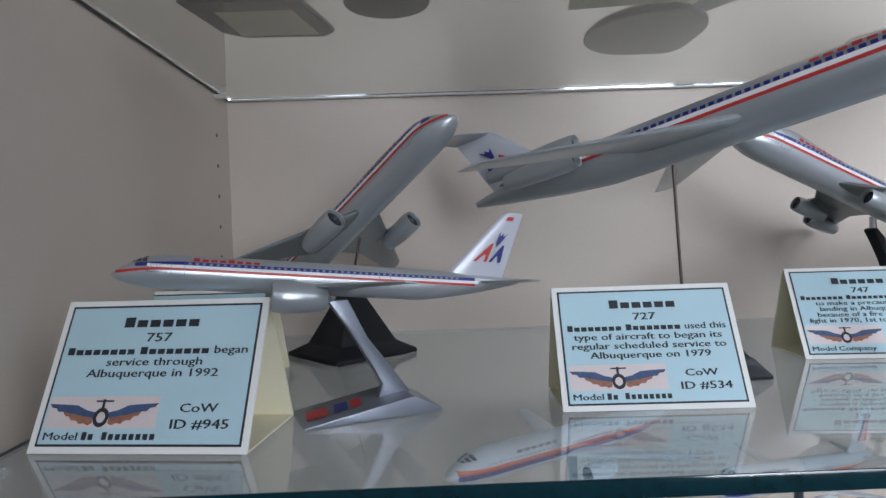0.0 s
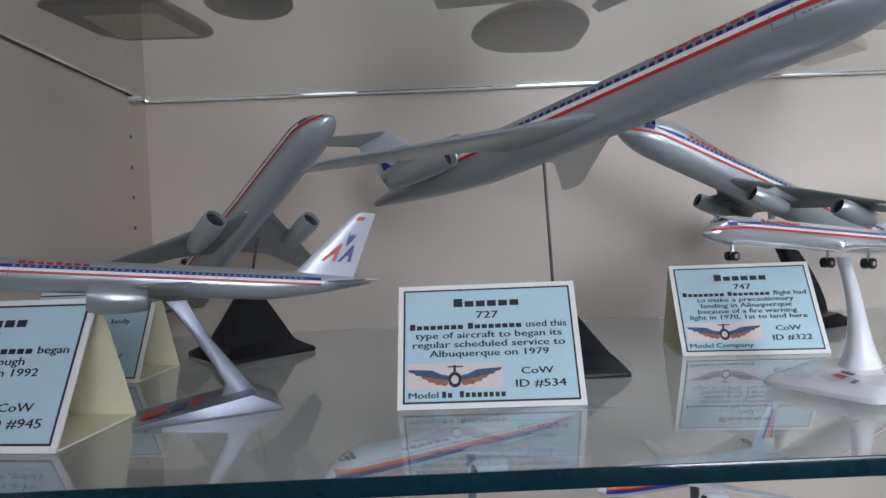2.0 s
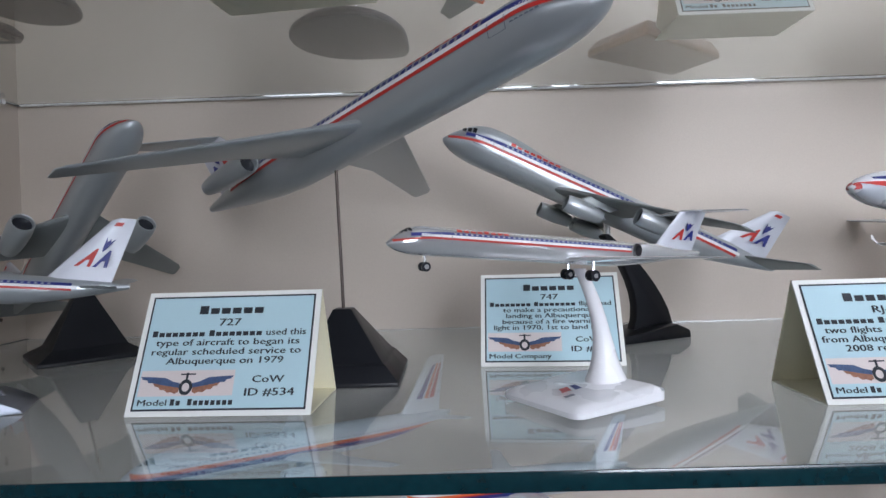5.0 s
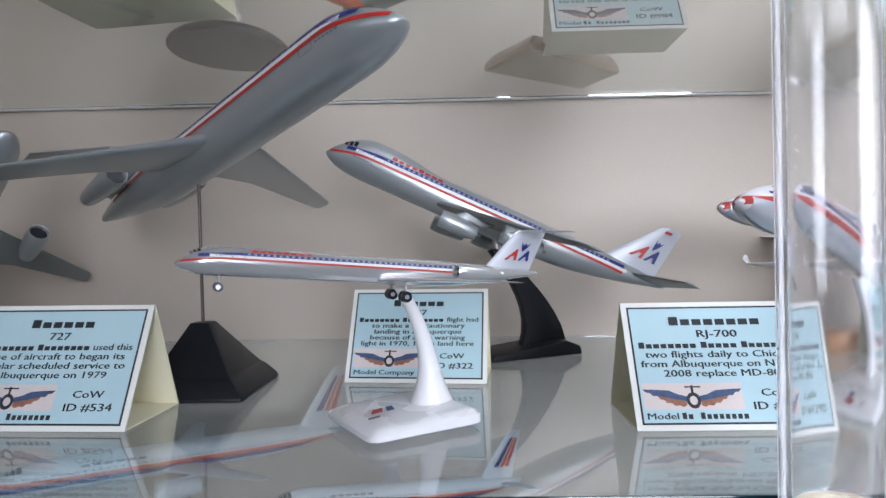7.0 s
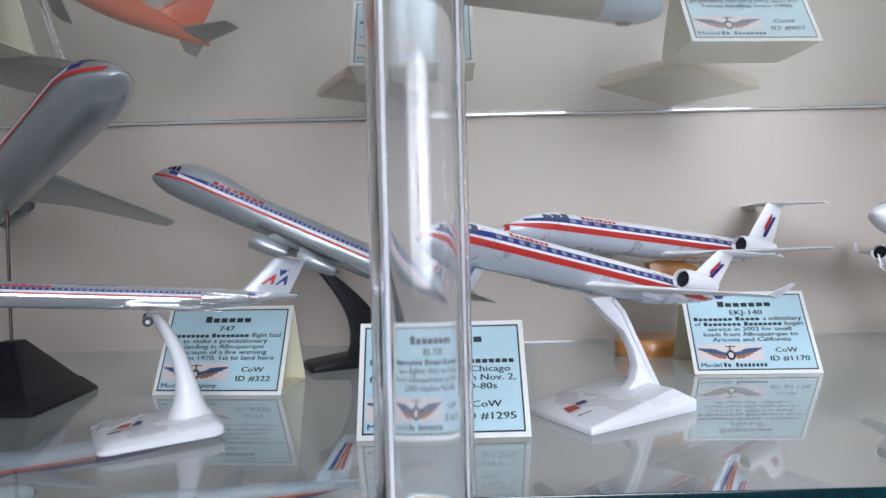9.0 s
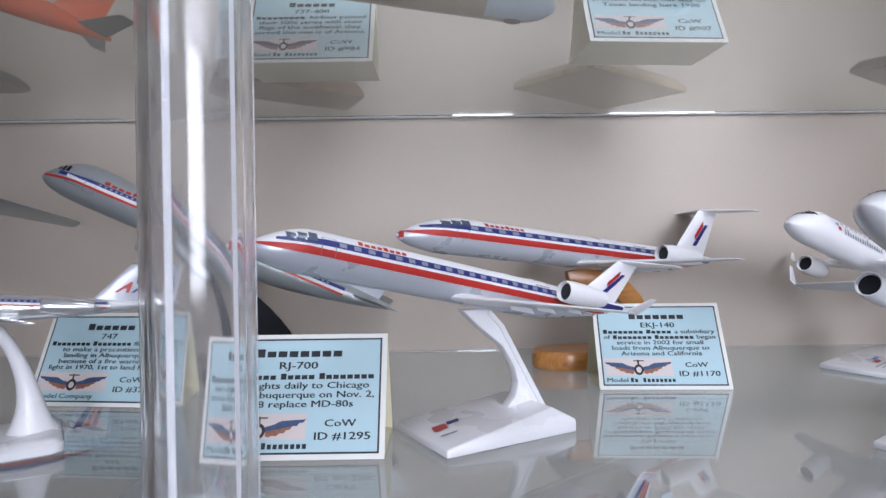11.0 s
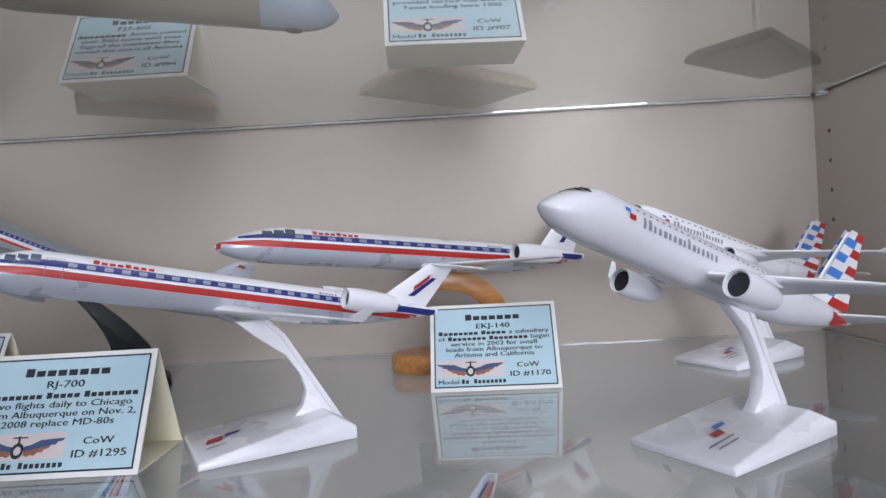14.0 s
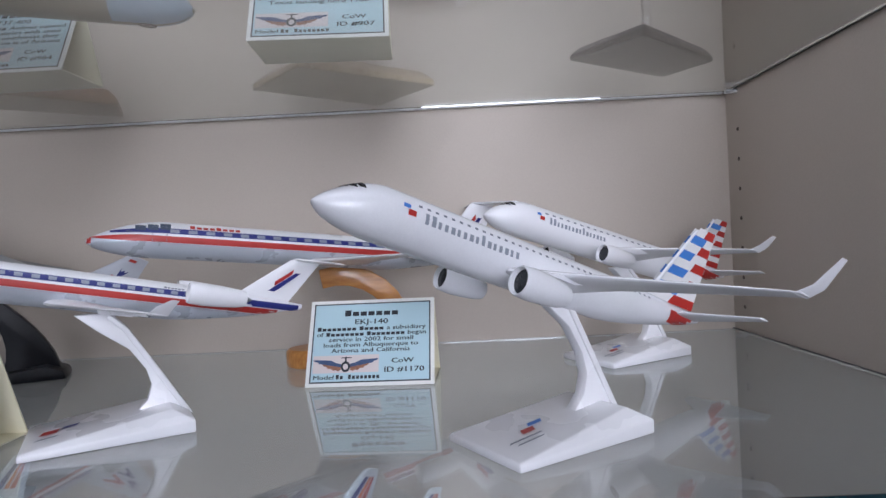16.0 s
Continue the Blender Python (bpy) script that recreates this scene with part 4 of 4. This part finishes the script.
# white fang-shaped stand under the polished jet
s = stand("white plastic stand with curved arm and rounded base", oriented((0.628, 0.393), (0.687, 0.431)))
bm = box(-0.035, 0.0, 0.0002, 0.035, 0.066, 0.011, 0.008, 4)
for v in bm.verts:
    v.co.z = max(0.0002, v.co.z)
    if v.co.x < 0 and v.co.z > 0.004:
        v.co.z -= 0.003 * clamp(-v.co.x / 0.035)
base = part("base", bm, WHITE, s)
loops = []
for i in range(13):
    t = i / 12
    u = 0.019 - 0.019 * t ** 2.4
    z = 0.009 + 0.068 * t
    a, b = 0.008 * (1 - t) ** 5 + 0.0062 - 0.0026 * t, 0.007 * (1 - t) ** 4 + 0.0048 - 0.0014 * t
    loops.append([(u + a * math.cos(k * math.pi / 8), 0.033 + b * math.sin(k * math.pi / 8), z) for k in range(16)])
part("arm", rings(loops), WHITE, s)
part("emblem_red", faces([[(-0.024, 0.024, 0.0107), (-0.017, 0.024, 0.0112), (-0.014, 0.031, 0.0114), (-0.020, 0.031, 0.0109)]]), RED, base, smooth=False)
part("emblem_blue", faces([[(-0.015, 0.023, 0.0114), (-0.010, 0.023, 0.0117), (-0.008, 0.031, 0.0118), (-0.012, 0.031, 0.0116)]]), BLUE, base, smooth=False)
part("lettering", faces([[(-0.029, 0.016, 0.0104), (-0.022, 0.016, 0.0109), (-0.021, 0.019, 0.0110), (-0.028, 0.019, 0.0105)]]), GREYPR, base, smooth=False)

# grey blade stand
s = stand("grey metal blade stand with flat wedge base", oriented((0.234, 0.415), (0.309, 0.446)))
w = 0.041
bm = prism([(-w, 0.0, 0.0002), (w, 0.0, 0.0002), (w - 0.002, 0.0, 0.003), (w - 0.018, 0.0, 0.011), (-w, 0.0, 0.0015)], (0, 0.040, 0), 0.0006)
base = part("base", bm, STEEL, s)
part("arm", prism([(-0.022, 0.017, 0.068), (-0.010, 0.017, 0.068), (0.001, 0.017, 0.045), (0.028, 0.017, 0.008), (0.006, 0.017, 0.008), (0.009, 0.017, 0.016), (0.004, 0.017, 0.026), (-0.010, 0.017, 0.050)], (0, 0.006, 0), 0.0008), STEEL, s)
for nm, mt, a, b in (("emblem_red", RED, -0.038, -0.026), ("emblem_blue", BLUE, -0.022, -0.014), ("emblem_red", RED, -0.012, -0.006)):
    hz = lambda x: 0.0015 + 0.0095 * (x + w) / (2 * w - 0.018) + 0.0007
    part(nm, faces([[(a, 0.010, hz(a)), (b, 0.010, hz(b)), (b + 0.003, 0.026, hz(b + 0.003)), (a + 0.003, 0.026, hz(a + 0.003))]]), mt, base, smooth=False)

# black pyramid stand with thin rod
s = stand("black pyramid stand with a thin steel rod", pose(0.487, 0.530, S, 0, 0, 0))
sq = lambda r, q, o=0.0: [(-r + o, -q), (r + o, -q), (r + o, q), (-r + o, q)]
bm = rings([[(x, y, 0.0002) for x, y in sq(0.036, 0.042, 0.006)], [(x, y, 0.003) for x, y in sq(0.036, 0.042, 0.006)], [(x, y, 0.0135) for x, y in sq(0.029, 0.035, 0.004)], [(x, y, 0.0145) for x, y in sq(0.027, 0.033, 0.004)], [(x, y, 0.049) for x, y in sq(0.0065, 0.007)]])
bmesh.ops.bevel(bm, geom=bm.edges[:], offset=0.0006, segments=2, affect="EDGES", profile=0.5)
part("base", bm, BLACKP, s)
part("rod", rod((0, 0, 0.045), (-0.003, 0.004, 0.152), 0.0012, 10), RODM, s, "thin dark steel rod")

# black angled stand of the wide-body jet
s = stand("black plastic stand with pointed pyramid foot", pose(0.230, 0.640, S, 0, 0, 42))
bm = rings([[(x, y, 0.0002) for x, y in sq(0.043, 0.040)], [(x, y, 0.004) for x, y in sq(0.043, 0.040)], [(x, y, 0.012) for x, y in sq(0.030, 0.026)], [(x, y, 0.058) for x, y in sq(0.007, 0.007)]])
bmesh.ops.bevel(bm, geom=bm.edges[:], offset=0.001, segments=2, affect="EDGES", profile=0.5)
part("base", bm, BLACKP, s)
part("rod", rod((0, 0, 0.055), (0.008, -0.006, 0.105), 0.0012, 10), RODM, s, "thin dark steel rod")

# black curved stand of the jumbo jet
s = stand("black plastic stand with a curved sweeping arm", oriented((0.700, 0.612), (0.785, 0.652)))
o = []
for i in range(9):
    t = i / 8
    o.append((0.030 + 0.012 * (1 - t) ** 3 - 0.062 * t ** 1.6, 0.016, 0.006 + 0.092 * t ** 0.75))
inn = []
for i in range(9):
    t = 1 - i / 8
    inn.append((0.008 - 0.016 * (1 - t) ** 4 - 0.045 * t ** 1.5, 0.016, 0.006 + 0.090 * t ** 0.9))
part("arm", prism(o + inn, (0, 0.010, 0), 0.0012), BLACKP, s)
bm = prism([(-0.047, 0.0, 0.0002), (0.047, 0.0, 0.0002), (0.045, 0.0, 0.008), (0.030, 0.0, 0.014), (-0.044, 0.0, 0.006)], (0, 0.042, 0), 0.0015)
part("base", bm, BLACKP, s)
part("ball_joint", rod((-0.030, 0.021, 0.094), (-0.030, 0.021, 0.108), 0.003, 12), CHROME, s)

# wooden stand
s = stand("varnished orange wooden stand with a curved arm", oriented((1.000, 0.640), (1.075, 0.652)))
o, inn = [], []
for i in range(11):
    t = i / 10
    a = radians(108 - 150 * t)
    o.append((0.012 + 0.066 * math.cos(a), 0.022, 0.032 + 0.062 * math.sin(a)))
    inn.append((0.010 + 0.049 * math.cos(a), 0.022, 0.029 + 0.046 * math.sin(a)))
part("arm", prism(o + inn[::-1], (0, 0.010, 0), 0.001), OAK, s)
loops = []
for z, k in ((0.0002, 0.97), (0.002, 1.0), (0.014, 1.0), (0.017, 0.94)):
    loops.append([(0.0 + 0.043 * k * math.cos(i * math.pi / 12), 0.026 + 0.028 * k * math.sin(i * math.pi / 12), z) for i in range(24)])
part("base", rings(loops), OAK, s)


# ---- stands of the aircraft on the board below ----
for x, y, z in ((0.425, 0.635, 1.232), (0.620, 0.618, 1.203), (0.975, 0.545, 1.212), (1.030, 0.655, 1.150)):
    s = stand("grey metal stand on the board below the shelf", pose(x, y, LOW), "stands below the shelf")
    part("base", frustum(sq(0.035, 0.03), sq(0.028, 0.022), 0.0002, 0.012, 0.001), STEEL, s)
    part("arm", rod((0, 0, 0.01), (0, 0, z - LOW), 0.004, 12), STEEL, s)


# ---- things on the shelf above ----
def slab(pts, h, material, label, top=0.86):
    cx, cy = sum(p[0] for p in pts) / len(pts), sum(p[1] for p in pts) / len(pts)
    s = stand(label, pose(cx, cy, U), "stands on the upper shelf")
    loc = [(x - cx, y - cy) for x, y in pts]
    bm = rings([[(x * k, y * k, z) for x, y in loc] for z, k in ((0.0003, 1.0), (h * 0.4, 1.0), (h, top))])
    bmesh.ops.bevel(bm, geom=bm.edges[:], offset=0.001, segments=1, affect="EDGES")
    part("base", bm, material, s)
    return s


def oval(cx, cy, a, b, n=28, turn=0.0):
    return [(cx + a * math.cos(2 * math.pi * i / n) * math.cos(turn) - b * math.sin(2 * math.pi * i / n) * math.sin(turn), cy + a * math.cos(2 * math.pi * i / n) * math.sin(turn) + b * math.sin(2 * math.pi * i / n) * math.cos(turn)) for i in range(n)]


s1 = slab([(0.700, 0.668), (0.806, 0.742), (0.831, 0.684), (0.736, 0.606)], 0.016, BROWNWOOD, "square brown wooden stand base")
part("post", rod((0, 0, 0.014), (0.01, 0, 0.09), 0.0025), CHROME, s1)
s2 = slab([(0.974, 0.658), (1.083, 0.752), (1.146, 0.676), (1.034, 0.590)], 0.014, PALEWOOD, "square pale wooden stand base")
part("post", rod((0, -0.02, 0.012), (0.006, -0.042, 0.160), 0.002), CHROME, s2)
s3 = slab([(1.265, 0.617), (1.371, 0.692), (1.400, 0.643), (1.310, 0.555)], 0.012, BLACKP, "square dark stand base with clear rod")
part("post", rod((0, 0, 0.011), (0, 0.005, 0.12), 0.004), ACRYL, s3)
def d_shape(cx, cy, a, b, n=36):
    """An oval with one squared-off corner."""
    out = []
    for i in range(n):
        c, d = math.cos(2 * math.pi * i / n), math.sin(2 * math.pi * i / n)
        if c > 0 and d > 0:
            out.append((cx + a * 0.86 * c ** 0.35, cy + b * 0.92 * d ** 0.35))
        else:
            out.append((cx + a * c * (0.86 if c > 0 else 1.0), cy + b * d * (0.92 if d > 0 else 1.0)))
    return out


s4 = slab(d_shape(0.4905, 0.597, 0.052, 0.058), 0.010, DARKG, "rounded dark grey stand base with clear rods")
for dx in (-0.012, 0.012):
    part("post", rod((dx, -0.01, 0.009), (dx - 0.02, -0.03, 0.10), 0.004), ACRYL, s4)
s5 = slab([(0.140, 0.500), (0.150, 0.560), (0.165, 0.574), (0.226, 0.576), (0.236, 0.566), (0.220, 0.500)], 0.010, BLACKP, "dark stand base with a pale underside label")
part("underside_label", faces([[(-0.030, -0.028, 0.0001), (0.024, -0.028, 0.0001), (0.034, 0.022, 0.0001), (-0.026, 0.022, 0.0001)]]), PALEWOOD, s5, smooth=False)
s6 = slab(oval(0.280, 0.512, 0.030, 0.030), 0.010, BLACKP, "round black stand base")

UG = dict(group="model aircraft on the upper shelf")
plane("model_airliner", "orange jet model with a bare belly seen from below", (0.408, 0.480, 1.722), (0.603, 0.650, 1.648), 0.050, ORANGE, wing=(0.38, 0.18, 0.05, 0.38, 0.20, 0.04, -0.6),
      fin=(0.80, 0.15, 0.06, 0.17, 0.11), stab=(0.11, 0.05, 0.20, 0.10), engines=[(0.36, 0.13, -0.05, 0.028, 0.11, True)], wingskin=GREYP, **UG)
plane("model_airliner", "tan jet model with pale blue nose lying on the upper shelf", (0.985, 0.505, 1.617), (0.690, 0.445, 1.652), 0.058, TAN, wing=(0.40, 0.18, 0.05, 0.22, 0.16, 0.04, 0.3), livery="tan",
      fin=(0.80, 0.15, 0.06, 0.17, 0.11), stab=(0.10, 0.04, 0.15, 0.09), engines=[], **UG)
plane("model_airliner", "dark red jet model climbing above the pale wooden base", (0.985, 0.565, 1.815), (1.170, 0.700, 1.712), 0.050, DEEPRED, wing=(0.38, 0.18, 0.05, 0.34, 0.20, 0.04, -0.6),
      fin=(0.80, 0.15, 0.06, 0.17, 0.11), stab=(0.11, 0.05, 0.17, 0.10), engines=[(0.36, 0.13, -0.05, 0.028, 0.11, True)], wingskin=GREYP, **UG)
